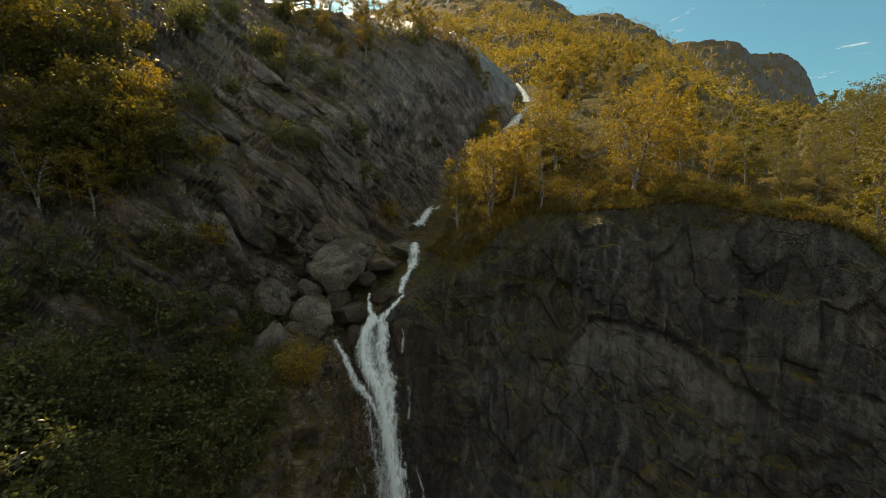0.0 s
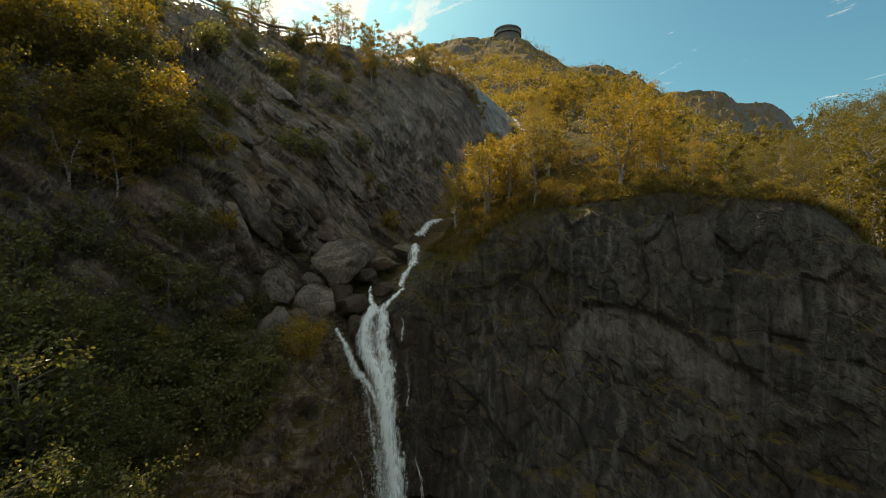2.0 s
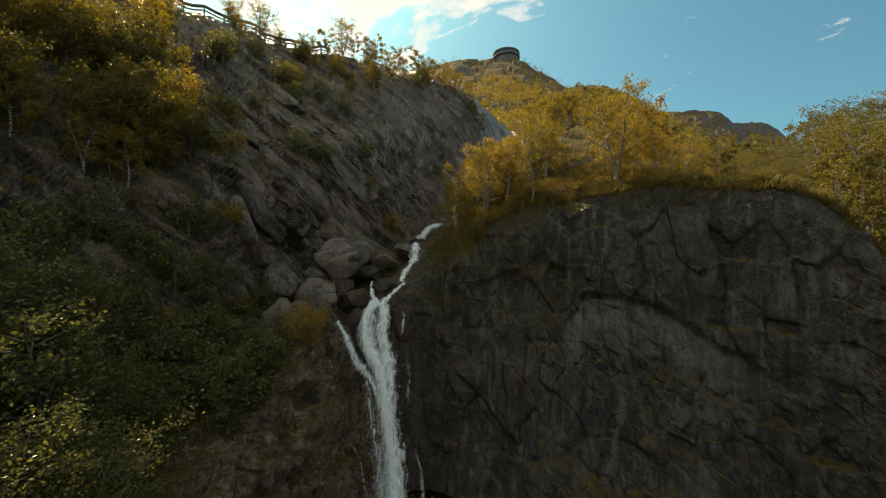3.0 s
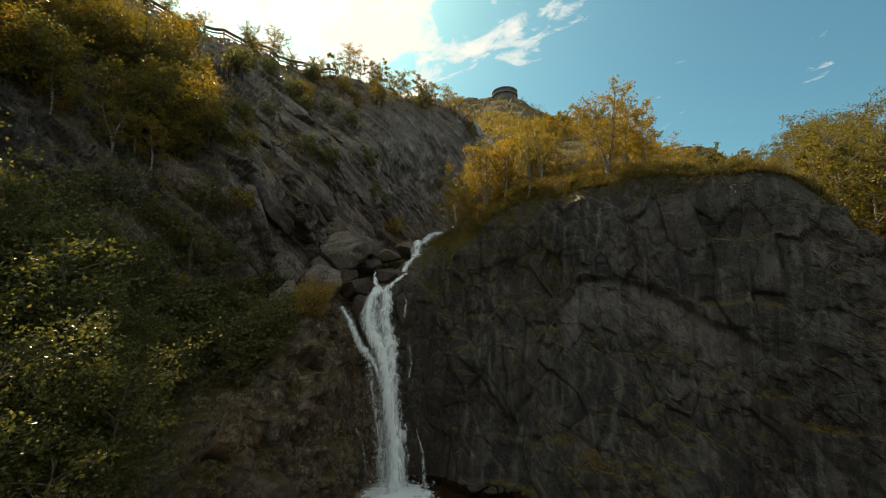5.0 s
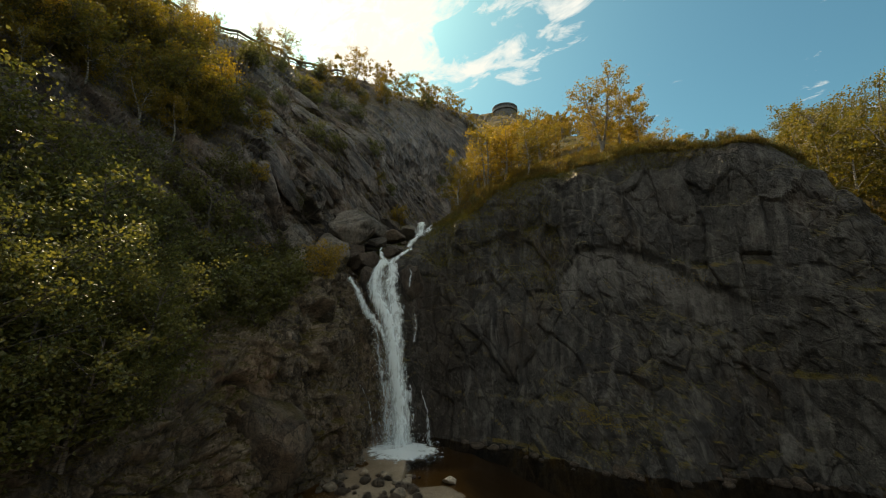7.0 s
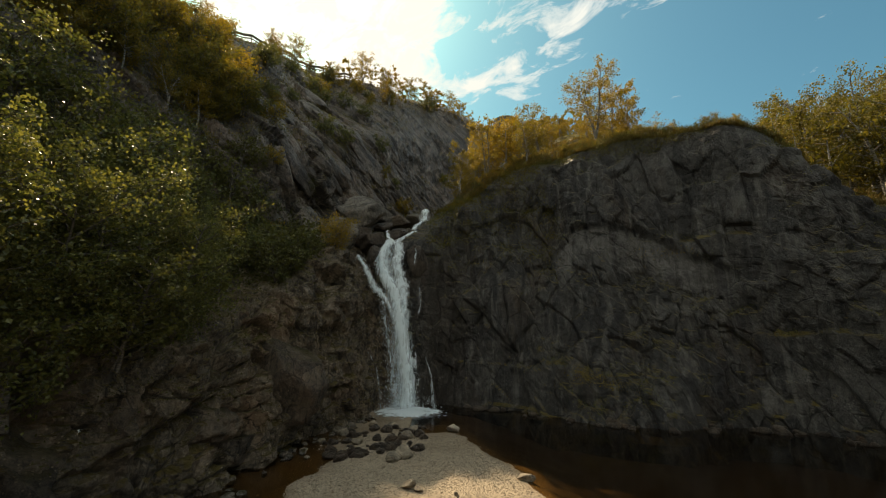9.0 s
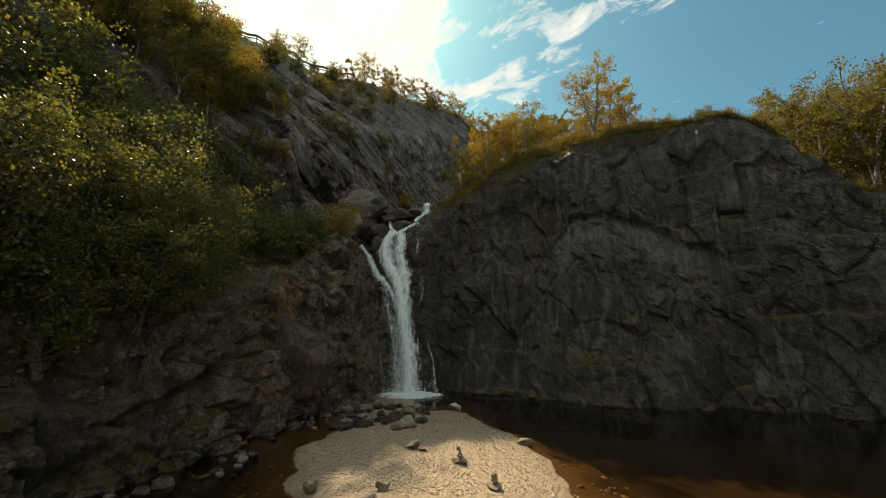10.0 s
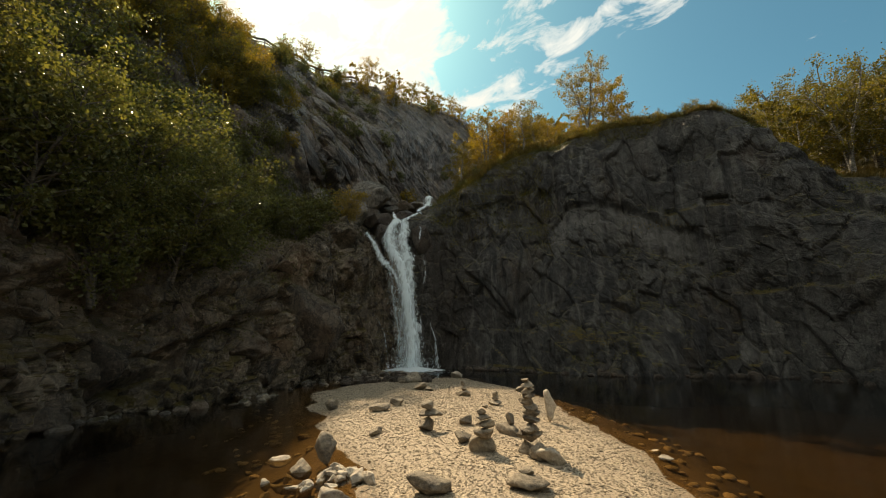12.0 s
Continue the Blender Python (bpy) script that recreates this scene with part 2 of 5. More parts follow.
def gravel_material(name):
    m, n = material(name)
    p = n.add("ShaderNodeNewGeometry").outputs["Position"]
    cell = n.add("ShaderNodeTexVoronoi", {"Vector": p, "Scale": 44.0, "Randomness": 1.0})
    tone = n.add("ShaderNodeSeparateColor", {0: cell.outputs["Color"]}).outputs[0]
    col = n.mix(tone, (0.14, 0.107, 0.072), (0.46, 0.37, 0.26))
    big = n.noise(p, 0.8, 4)
    col = n.mix(n.ramp(big, [(0.4, 0.0), (0.65, 0.5)]), col, (0.28, 0.22, 0.155))
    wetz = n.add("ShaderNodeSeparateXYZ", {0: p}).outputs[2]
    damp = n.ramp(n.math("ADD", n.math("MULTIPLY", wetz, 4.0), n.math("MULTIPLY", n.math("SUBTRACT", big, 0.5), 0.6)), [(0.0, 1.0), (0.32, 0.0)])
    # darker with depth: light lost in the brown water, put into the bed colour
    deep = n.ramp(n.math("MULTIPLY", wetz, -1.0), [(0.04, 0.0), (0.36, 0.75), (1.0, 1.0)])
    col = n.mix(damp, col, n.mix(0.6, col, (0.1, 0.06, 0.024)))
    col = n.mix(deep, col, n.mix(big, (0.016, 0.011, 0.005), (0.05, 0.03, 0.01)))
    bump = n.add("ShaderNodeBump", {"Height": cell.outputs["Distance"], "Strength": 0.5, "Distance": -0.02})
    s = n.add("ShaderNodeBsdfPrincipled", {"Base Color": col, "Roughness": 0.8, "Normal": bump.outputs[0]})
    finish(n, s.outputs[0])
    return m


def pool_material():
    m, n = material("pool_water")
    p = n.add("ShaderNodeNewGeometry").outputs["Position"]
    h = n.math("ADD", n.noise(p, 2.6, 3, 0.5, 0.3), n.math("MULTIPLY", n.noise(p, 9.0, 2), 0.3))
    bump = n.add("ShaderNodeBump", {"Height": h, "Strength": 0.14, "Distance": 0.05})
    clear = n.add("ShaderNodeBsdfTransparent", {0: (0.6, 0.48, 0.3, 1)})
    gloss = n.add("ShaderNodeBsdfGlossy", {0: (0.9, 0.95, 1.0, 1), 1: 0.06, "Normal": bump.outputs[0]})
    fres = n.add("ShaderNodeFresnel", {0: 1.33, "Normal": bump.outputs[0]})
    finish(n, n.add("ShaderNodeMixShader", {0: fres.outputs[0], 1: clear.outputs[0], 2: gloss.outputs[0]}).outputs[0])
    return m


def white_water(name, low, high, long=0.16, scale=3.0):
    """Broken white water: streaks drawn out down the fall, with gaps."""
    m, n = material(name)
    p = n.add("ShaderNodeNewGeometry").outputs["Position"]
    uv = n.add("ShaderNodeTexCoord").outputs["UV"]
    s = n.noise(n.mapped(p, (1, 1, long)), scale, 6, 0.68, 0.3)
    f = n.noise(p, scale * 5, 4, 0.7)
    across = n.add("ShaderNodeSeparateXYZ", {0: uv}).outputs[0]
    edge = n.math("MULTIPLY", n.math("POWER", n.math("ABSOLUTE", n.math("SUBTRACT", across, 0.5)), 1.6), 0.95)
    v = n.math("SUBTRACT", n.math("ADD", n.math("MULTIPLY", s, 0.75), n.math("MULTIPLY", f, 0.3)), edge)
    cover = n.ramp(v, [(low, 0.0), (high, 1.0)])
    bump = n.add("ShaderNodeBump", {"Height": v, "Strength": 0.5, "Distance": 0.08})
    d = n.add("ShaderNodeBsdfPrincipled", {"Base Color": (0.84, 0.94, 0.97, 1), "Roughness": 0.4, "Normal": bump.outputs[0]})
    t = n.add("ShaderNodeBsdfTranslucent", {0: (0.8, 0.85, 0.88, 1)})
    body = n.add("ShaderNodeMixShader", {0: 0.25, 1: d.outputs[0], 2: t.outputs[0]})
    clear = n.add("ShaderNodeBsdfTransparent", {})
    finish(n, n.add("ShaderNodeMixShader", {0: cover, 1: clear.outputs[0], 2: body.outputs[0]}).outputs[0])
    return m


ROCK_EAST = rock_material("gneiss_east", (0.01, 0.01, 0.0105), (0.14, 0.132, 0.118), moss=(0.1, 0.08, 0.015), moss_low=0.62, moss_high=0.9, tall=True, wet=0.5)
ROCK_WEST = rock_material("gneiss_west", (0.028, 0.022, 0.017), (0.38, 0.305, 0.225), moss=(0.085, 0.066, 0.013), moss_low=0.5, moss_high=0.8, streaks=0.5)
TURF_EAST = turf_material("autumn_turf", (0.022, 0.021, 0.007), (0.115, 0.086, 0.024), (0.15, 0.14, 0.125))
TURF_WEST = rock_material("slabs_and_heath", (0.022, 0.018, 0.017), (0.37, 0.31, 0.265), moss=(0.075, 0.056, 0.012), moss_low=0.44, moss_high=0.7, streaks=0.25, wet=1.0, dip=(0.74, 0.25, -0.62))
HILL = turf_material("far_heath", (0.03, 0.025, 0.01), (0.12, 0.085, 0.024), (0.13, 0.13, 0.13))
# dark green for the unseen ground and slope, limits bounce on the cliff
LOW_BOUNCE = turf_material("low_bounce_green", (0.012, 0.016, 0.008), (0.045, 0.05, 0.022), (0.06, 0.06, 0.055))
BOULDER = rock_material("boulder_stone", (0.035, 0.031, 0.027), (0.33, 0.29, 0.24), moss_low=0.75, moss_high=1.1, streaks=0.0, scale=1.6)
BOULDER_WET = rock_material("wet_stone", (0.026, 0.02, 0.016), (0.15, 0.115, 0.085), moss_low=1.0, moss_high=1.3, streaks=0.0, wet=0.7, scale=1.6)
DARK_STONE = rock_material("dark_block_stone", (0.024, 0.019, 0.015), (0.26, 0.2, 0.145), moss=(0.06, 0.05, 0.012), moss_low=0.7, moss_high=1.0, streaks=0.3, wet=0.2, scale=1.4)
GOLD_LEAF = leaf_material("gold_birch_leaf", (0.17, 0.125, 0.016), (0.36, 0.25, 0.03), (0.13, 0.12, 0.02), 0.5)
MIXED_LEAF = leaf_material("mixed_leaf", (0.08, 0.085, 0.016), (0.22, 0.17, 0.026), (0.09, 0.088, 0.016), 0.5)
GREEN_LEAF = leaf_material("green_leaf", (0.045, 0.066, 0.02), (0.19, 0.19, 0.058), (0.12, 0.12, 0.036), 0.48, 0.36)
DARK_LEAF = leaf_material("shade_leaf", (0.045, 0.06, 0.018), (0.115, 0.12, 0.032), (0.1, 0.095, 0.026), 0.45)
BIRCH = bark_material("birch_bark", (0.05, 0.045, 0.04), (0.34, 0.32, 0.28))
BARK = bark_material("grey_bark", (0.05, 0.042, 0.035), (0.16, 0.14, 0.115))
PEBBLE = stone_material("pebble", (0.17, 0.132, 0.092), (0.52, 0.425, 0.3), 30.0)
CAIRN = stone_material("cairn_stone", (0.04, 0.033, 0.026), (0.29, 0.235, 0.165))
PALE_STONE = stone_material("pale_stone", (0.16, 0.13, 0.1), (0.48, 0.42, 0.33))
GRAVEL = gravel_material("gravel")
POOL = pool_material()
FALL = white_water("fall_water", 0.32, 0.54, 0.14, 5.2)
CORE_WATER = white_water("core_water", 0.28, 0.48, 0.12, 5.5)
DROPS = white_water("drops", -1.0, -0.9)
THIN = white_water("thin_water", 0.42, 0.72, 0.16, 6.0)
FAINT = white_water("faint_water", 0.4, 1.1, 0.2, 3.5)
FOAM = white_water("foam", 0.24, 0.4, 1.0, 2.2)
GRASS = leaf_material("dry_grass", (0.1, 0.075, 0.018), (0.22, 0.145, 0.035), (0.1, 0.08, 0.02), 0.35)
CONCRETE = stone_material("dark_concrete", (0.06, 0.06, 0.06), (0.14, 0.14, 0.14), 0.5)
TIMBER = bark_material("weathered_timber", (0.1, 0.085, 0.07), (0.24, 0.21, 0.18))


# ---- noise on arrays ----
def hashed(i, j, k, seed):
    h = (i * 374761393 + j * 668265263 + k * 2147483647 + seed * 1274126177) & 0xFFFFFFFF
    h = ((h ^ (h >> 13)) * 1274126177) & 0xFFFFFFFF
    h = ((h ^ (h >> 16)) * 2246822519) & 0xFFFFFFFF
    return ((h ^ (h >> 15)) & 0xFFFFFF) / float(0xFFFFFF)


def soft_noise(p, scale, seed=0):
    """Smooth noise between -1 and 1 at the rows of p."""
    q = np.asarray(p) * scale
    base = np.floor(q).astype(np.int64)
    f = q - base
    f = f * f * (3 - 2 * f)
    out = 0.0
    for a in (0, 1):
        for b in (0, 1):
            for c in (0, 1):
                w = (f[:, 0] if a else 1 - f[:, 0]) * (f[:, 1] if b else 1 - f[:, 1]) * (f[:, 2] if c else 1 - f[:, 2])
                out = out + w * hashed(base[:, 0] + a, base[:, 1] + b, base[:, 2] + c, seed)
    return out * 2 - 1


def fractal(p, scale, octaves=4, seed=0):
    out, amp = 0.0, 1.0
    for o in range(octaves):
        out = out + amp * soft_noise(p, scale * 2 ** o, seed + o)
        amp *= 0.5
    return out


def blocks(p, size, seed=0, squash=(1, 1, 1), slope=0.5, crisp=22.0, joint=0.0):
    """Broken rock: every cell of a random partition is a tilted facet of its own height, with worn edges and open joints."""
    q = np.asarray(p) / size * np.array(squash)
    base = np.floor(q).astype(np.int64)
    total, weight = np.zeros(len(q)), np.full(len(q), 1e-300)
    first, second = np.full(len(q), 9.0), np.full(len(q), 9.0)
    for a in (-1, 0, 1):
        for b in (-1, 0, 1):
            for c in (-1, 0, 1):
                i, j, k = base[:, 0] + a, base[:, 1] + b, base[:, 2] + c
                off = np.stack([i + hashed(i, j, k, seed), j + hashed(i, j, k, seed + 1), k + hashed(i, j, k, seed + 2)], 1) - q
                d = np.sqrt((off ** 2).sum(1))
                w = np.exp(-crisp * d)
                tilt = np.stack([hashed(i, j, k, seed + 4), hashed(i, j, k, seed + 5), hashed(i, j, k, seed + 6)], 1) - 0.5
                total += w * (hashed(i, j, k, seed + 3) * 2 - 1 + slope * 4 * (off * tilt).sum(1))
                weight += w
                second = np.minimum(second, np.maximum(first, d))
                first = np.minimum(first, d)
    return total / weight - joint * np.exp(-((second - first) / 0.07) ** 2)


# ---- meshes ----
def mesh_object(name, verts, faces, mat, smooth=False, uvs=None):
    me = bpy.data.meshes.new(name)
    me.from_pydata(np.asarray(verts).tolist(), [], np.asarray(faces).tolist() if isinstance(faces, np.ndarray) else faces)
    if uvs is not None:
        layer = me.uv_layers.new(name="UVMap")
        idx = np.empty(len(me.loops), dtype=np.int32)
        me.loops.foreach_get("vertex_index", idx)
        layer.data.foreach_set("uv", np.asarray(uvs, dtype=np.float32)[idx].ravel())
    if smooth:
        me.polygons.foreach_set("use_smooth", np.ones(len(me.polygons), dtype=bool))
    me.materials.append(mat)
    me.update()
    return new(name, me)


def grid_faces(nu, nv):
    a = (np.arange(nu - 1)[:, None] * nv + np.arange(nv - 1)[None, :]).ravel()
    return np.stack([a, a + nv, a + nv + 1, a + 1], 1)


def spline(points, counts):
    """Rows of points, joined by smooth curves with that many steps between two rows."""
    pts = np.asarray(points, float)
    pts = np.concatenate([2 * pts[:1] - pts[1:2], pts, 2 * pts[-1:] - pts[-2:-1]])
    out = []
    for s, c in enumerate(counts):
        p0, p1, p2, p3 = pts[s:s + 4]
        for k in range(c):
            t = k / c
            m1, m2 = (p2 - p0) * 0.42, (p3 - p1) * 0.42
            out.append((2 * t ** 3 - 3 * t ** 2 + 1) * p1 + (t ** 3 - 2 * t ** 2 + t) * m1 + (3 * t ** 2 - 2 * t ** 3) * p2 + (t ** 3 - t ** 2) * m2)
    out.append(pts[-2])
    return np.array(out)


# ---- the hollow: sections from below the water line up to the ridge, west bank first ----
west = [
    [(-16, -20, -2), (-15, -20, 0), (-17, -20, 3), (-19, -20, 6), (-24, -20, 10), (-30, -20, 18), (-36, -19, 26), (-44, -18, 34), (-60, -18, 34)],
    [(-10.4, -4, -2), (-10.8, -4, 0), (-12, -4, 3), (-13.2, -4, 6), (-17, -4, 9.5), (-22, -3, 17), (-29, 0, 27), (-42, 6, 38), (-60, 4, 40)],
]
west.append([(-9.8, 4, -2), (-10.2, 4.2, 0), (-10.7, 5.5, 1.8), (-12, 5.8, 5.5), (-15.5, 6.5, 8.5), (-20, 9, 17), (-27, 14, 29), (-40, 22, 42), (-58, 26, 44)])
west.append([(-7.6, 8, -2), (-8.3, 8, 0), (-9.2, 9, 2.1), (-10.1, 9.7, 4.5), (-14, 12.5, 9.3), (-18.5, 15.5, 17.5), (-24.5, 21, 28.5), (-35, 32, 42.5), (-52, 40, 45)])
west.append([(-6.8, 13, -2), (-7.6, 13, 0), (-8.2, 13.8, 3), (-9.3, 15, 7), (-13, 18.2, 11), (-17.3, 19.8, 17.5), (-21, 26, 28.5), (-28, 38, 42), (-40, 52, 46)])
west.append([(-6.2, 16, -2), (-7.2, 16, 0), (-7.5, 16.5, 2.2), (-8.4, 16.3, 8.1), (-12.3, 22, 10.6), (-15, 23.5, 20), (-18, 30, 29), (-22.5, 44, 42.5), (-30, 60, 47)])
west.append([(-5, 20, -2), (-5.6, 20.3, 0), (-6.4, 19.7, 5), (-8.4, 20, 10.6), (-12.5, 26, 12.8), (-13.6, 26.8, 20), (-15.2, 34.4, 28.5), (-17.7, 47, 42), (-22, 62, 47)])
west.append([(-5.0, 22.7, -2), (-5.4, 23.2, 0), (-6.3, 24.6, 6), (-8.0, 26.6, 11.8), (-9.5, 30.5, 14.3), (-10.3, 34, 21), (-9.6, 38, 27), (-8, 53, 43), (-9, 66, 49)])
west.append([(-3.2, 24.2, -2), (-3.4, 24.6, 0), (-4.0, 26.0, 6), (-4.6, 28, 12.7), (-4.2, 33, 14.9), (-3.5, 42, 17.8), (-1.5, 50, 24), (3, 61, 43), (4, 76, 50)])
east = [
    [(-1.6, 24.8, -2), (-1.5, 25.2, 0), (-1.0, 25.8, 6), (-2.2, 28.0, 12.7), (-1.3, 33, 16.4), (0.6, 42, 18.8), (3.4, 52, 22.8), (9.8, 66, 31), (16, 86, 44.9)],
    [(1.4, 23.8, -2), (1.5, 24.2, 0), (1.2, 25.2, 7), (1.0, 26.2, 13), (1.5, 27.6, 16.9), (3, 33, 20), (7, 44, 25), (14, 60, 33), (24, 88, 47)],
]
east.append([(4.3, 22.3, -2), (4.2, 22.8, 0), (5, 24.2, 7), (6.2, 26.2, 14), (5.2, 29, 19.3), (6.5, 35, 22.5), (11, 47, 30), (19, 64, 38), (32, 95, 52)])
east.append([(8, 19.2, -2), (8, 19.8, 0), (7.4, 22.8, 5), (8.6, 24.9, 13), (8, 28, 20.2), (9.5, 34, 23.5), (14.5, 47, 31.5), (24, 64, 40), (42, 95, 52)])
east.append([(12, 17.7, -2), (12, 18.2, 0), (11.2, 21.5, 5), (10.5, 23.9, 12.8), (12.2, 25.7, 20.4), (13.5, 32, 24), (19, 46, 31.5), (29, 63, 39), (50, 92, 50)])
east.append([(16, 18, -2), (16, 18.6, 0), (16, 20.3, 5), (15.3, 22.4, 12.4), (15.8, 24.6, 20.9), (18, 31, 22.8), (24, 44, 26.5), (36, 60, 31), (58, 86, 42)])
east.append([(19, 17.2, -2), (19, 17.8, 0), (18.5, 19.5, 5), (17.9, 20.8, 12), (19.2, 21.2, 19.8), (22.5, 28, 20.3), (29, 40, 22.5), (42, 54, 26), (66, 78, 36)])
east.append([(21, 14, -2), (21.3, 14.5, 0), (22, 15.2, 5), (22.7, 16.5, 11), (22.6, 19.6, 18.2), (26.5, 24, 17), (34, 34, 21), (48, 46, 28), (74, 66, 36)])
east.append([(23, 9.6, -2), (23.5, 10, 0), (25, 11, 5), (26.0, 14, 9.5), (26.5, 18.5, 13), (32, 22, 15), (40, 28, 19), (55, 36, 26), (80, 50, 33)])
east.append([(26, 1, -2), (27, 1.5, 0), (29, 3, 5), (30.5, 6, 9), (32, 10, 12), (38, 13, 15), (47, 17, 19), (62, 22, 24), (88, 30, 31)])
east.append([(30, -20, -2), (31, -20, 0), (33, -20, 4), (35, -19, 7), (38, -18, 9), (44, -17, 12), (53, -16, 15), (68, -14, 19), (92, -12, 25)])
WIDE = [16, 56, 56, 56, 44, 48, 52, 60, 40, 36, 44, 48, 48, 48, 44, 46, 40, 30, 14]
TALL = [6, 45, 60, 60, 50, 50, 45, 20]
UCUT, VCUT = np.concatenate([[0], np.cumsum(WIDE)]), np.concatenate([[0], np.cumsum(TALL)])
rows = np.array([spline(s, TALL) for s in west + east])
LAND = spline(rows.reshape(len(rows), -1), WIDE).reshape(sum(WIDE) + 1, -1, 3)
NU, NV = LAND.shape[:2]
NORMAL = np.cross(np.gradient(LAND, axis=1), np.gradient(LAND, axis=0))
NORMAL /= np.linalg.norm(NORMAL, axis=2, keepdims=True) + 1e-9
NORMAL *= np.sign(NORMAL[UCUT[12], VCUT[2] + 20] @ np.array([0.0, -1.0, 0.3]))
flat_p = LAND.reshape(-1, 3)
vv = np.tile(np.arange(NV), NU)
uu = np.repeat(np.arange(NU), NV)
wall = np.interp(vv, [VCUT[1], VCUT[2], VCUT[4] - 26, VCUT[4] - 4], [0.8, 1, 1, 0.3])
westside = np.interp(uu, [UCUT[8], UCUT[9]], [1.0, 0.0])
wall = np.maximum(wall, westside * 0.9 * np.interp(vv, [VCUT[6], VCUT[7]], [1, 0.5]))
# east: tall joint faces; west: slabs drawn out down the dip
tall_p = np.stack([flat_p[:, 0] + 0.1 * flat_p[:, 2], flat_p[:, 1], flat_p[:, 2] + 0.08 * flat_p[:, 0]], 1)
dip = np.array([0.74, 0.25, -0.62])
along_dip = flat_p @ dip
slab_p = flat_p - dip * (along_dip * 0.76)[:, None]
warp = np.stack([soft_noise(flat_p, 0.5, 90 + k) for k in range(3)], 1)
tall_p = tall_p + 0.22 * warp
slab_p = slab_p + 0.3 * warp
groove = 1 - np.abs(fractal(flat_p * np.array([1, 1, 0.16]), 0.55, 4, 47))
face = 0.3 * blocks(tall_p, 4.6, 3, (1, 1, 0.42), 0.16, 130, 0.2) + 0.19 * blocks(tall_p, 1.7, 11, (1, 1, 0.6), 0.3, 110, 0.5) + 0.24 * groove + (0.03 + 0.11 * np.clip(0.5 + 1.2 * soft_noise(flat_p, 0.3, 49), 0, 1)) * blocks(tall_p, 0.75, 23, (1, 1, 0.8), 0.45, 60, 0.5)
# broken ledges: each step leans out a little and then cuts back
lift = flat_p[:, 2] + 0.06 * flat_p[:, 0] + 0.9 * soft_noise(flat_p, 0.14, 51) + 0.3 * soft_noise(flat_p, 0.6, 52)
for gap, deep, seed in ((3.1, 0.5, 53), (1.2, 0.16, 55)):
    climb = lift / gap - np.floor(lift / gap)
    face = face + deep * (np.minimum(climb, (1 - climb) * 9) - 0.45) * np.clip(1.6 * soft_noise(flat_p, 0.55 / gap, seed) - 0.25, 0, 1)
slabs = 0.55 * blocks(slab_p, 2.6, 5, slope=0.42, crisp=100, joint=0.3) + 0.32 * blocks(slab_p, 1.0, 13, slope=0.5, crisp=90, joint=0.5) + 0.17 * blocks(slab_p, 0.45, 27, slope=0.6, crisp=50, joint=0.5)
broken = 0.55 * blocks(flat_p + 0.35 * warp, 2.5, 7, (1, 1, 0.9), 0.45, 100, 0.3) + 0.3 * blocks(flat_p + 0.25 * warp, 1.0, 15, (1, 1, 1.1), 0.5, 90, 0.5) + 0.14 * blocks(flat_p, 0.45, 29, slope=0.6, crisp=50, joint=0.5)
banked = np.interp(vv, [VCUT[3] + 20, VCUT[4]], [1, 0])
slabs = broken * banked + slabs * (1 - banked)
niche = np.interp(uu, [UCUT[6] + 20, UCUT[7], UCUT[9], UCUT[9] + 20], [1, 0.55, 0.55, 1])
bench = 1 - westside * 0.6 * np.interp(vv, [VCUT[3] - 5, VCUT[3] + 10, VCUT[4], VCUT[4] + 10], [0, 1, 1, 0])
push = wall * niche * bench * (face * (1 - westside) + slabs * westside)
# an overhang arches across the cliff, with a smooth pale panel below it
shelf = np.interp(flat_p[:, 0], [7.5, 9.6, 12, 14, 16.2, 18.2, 20], [10.2, 13.2, 13.0, 12.4, 10.6, 9.4, 8.0]) + 0.25 * soft_noise(flat_p, 0.9, 57)
panel = (1 - westside) * np.interp(flat_p[:, 0], [7.8, 8.6, 17.4, 18.8], [0, 1, 1, 0]) * (vv < VCUT[4] - 6)
over_shelf = np.clip((flat_p[:, 2] - shelf) / 0.3, 0, 1) * np.clip((shelf + 4.0 - flat_p[:, 2]) / 3.4, 0, 1)
under_shelf = np.clip((shelf - flat_p[:, 2]) / 0.3, 0, 1) * np.clip((flat_p[:, 2] - shelf + 3.8) / 2.2, 0, 1)
push = push * (1 - 0.6 * panel * under_shelf) + panel * (over_shelf * 0.25 - under_shelf * 0.15)
WASH = panel * under_shelf
SOAK = (1 - westside) * np.clip(1.2 - np.abs(flat_p[:, 0] + 1.0) / 3.2, 0, 1) * np.clip((13.5 - flat_p[:, 2]) / 3, 0, 1) * (vv < VCUT[4])
push = push + 0.45 * fractal(flat_p, 0.16, 3, 31) + wall * 0.05 * (1 - 2 * np.abs(fractal(flat_p, 1.3, 4, 37)))
push = push + (1 - wall) * (0.35 * fractal(flat_p, 0.4, 3, 41))
LAND = (flat_p + NORMAL.reshape(-1, 3) * push[:, None]).reshape(NU, NV, 3)


def land_piece(name, u0, u1, v0, v1, mat, label, category):
    part_of = LAND[u0:u1 + 1, v0:v1 + 1]
    nu, nv = part_of.shape[:2]
    ob = mesh_object(name, part_of.reshape(-1, 3), grid_faces(nu, nv)[:, ::-1], mat)
    for key, field in (("wash", WASH), ("soak", SOAK)):
        ob.data.attributes.new(key, "FLOAT", "POINT").data.foreach_set("value", field.reshape(NU, NV)[u0:u1 + 1, v0:v1 + 1].ravel().astype(np.float32))
    return tagged(ob, label, category, kind="structure")


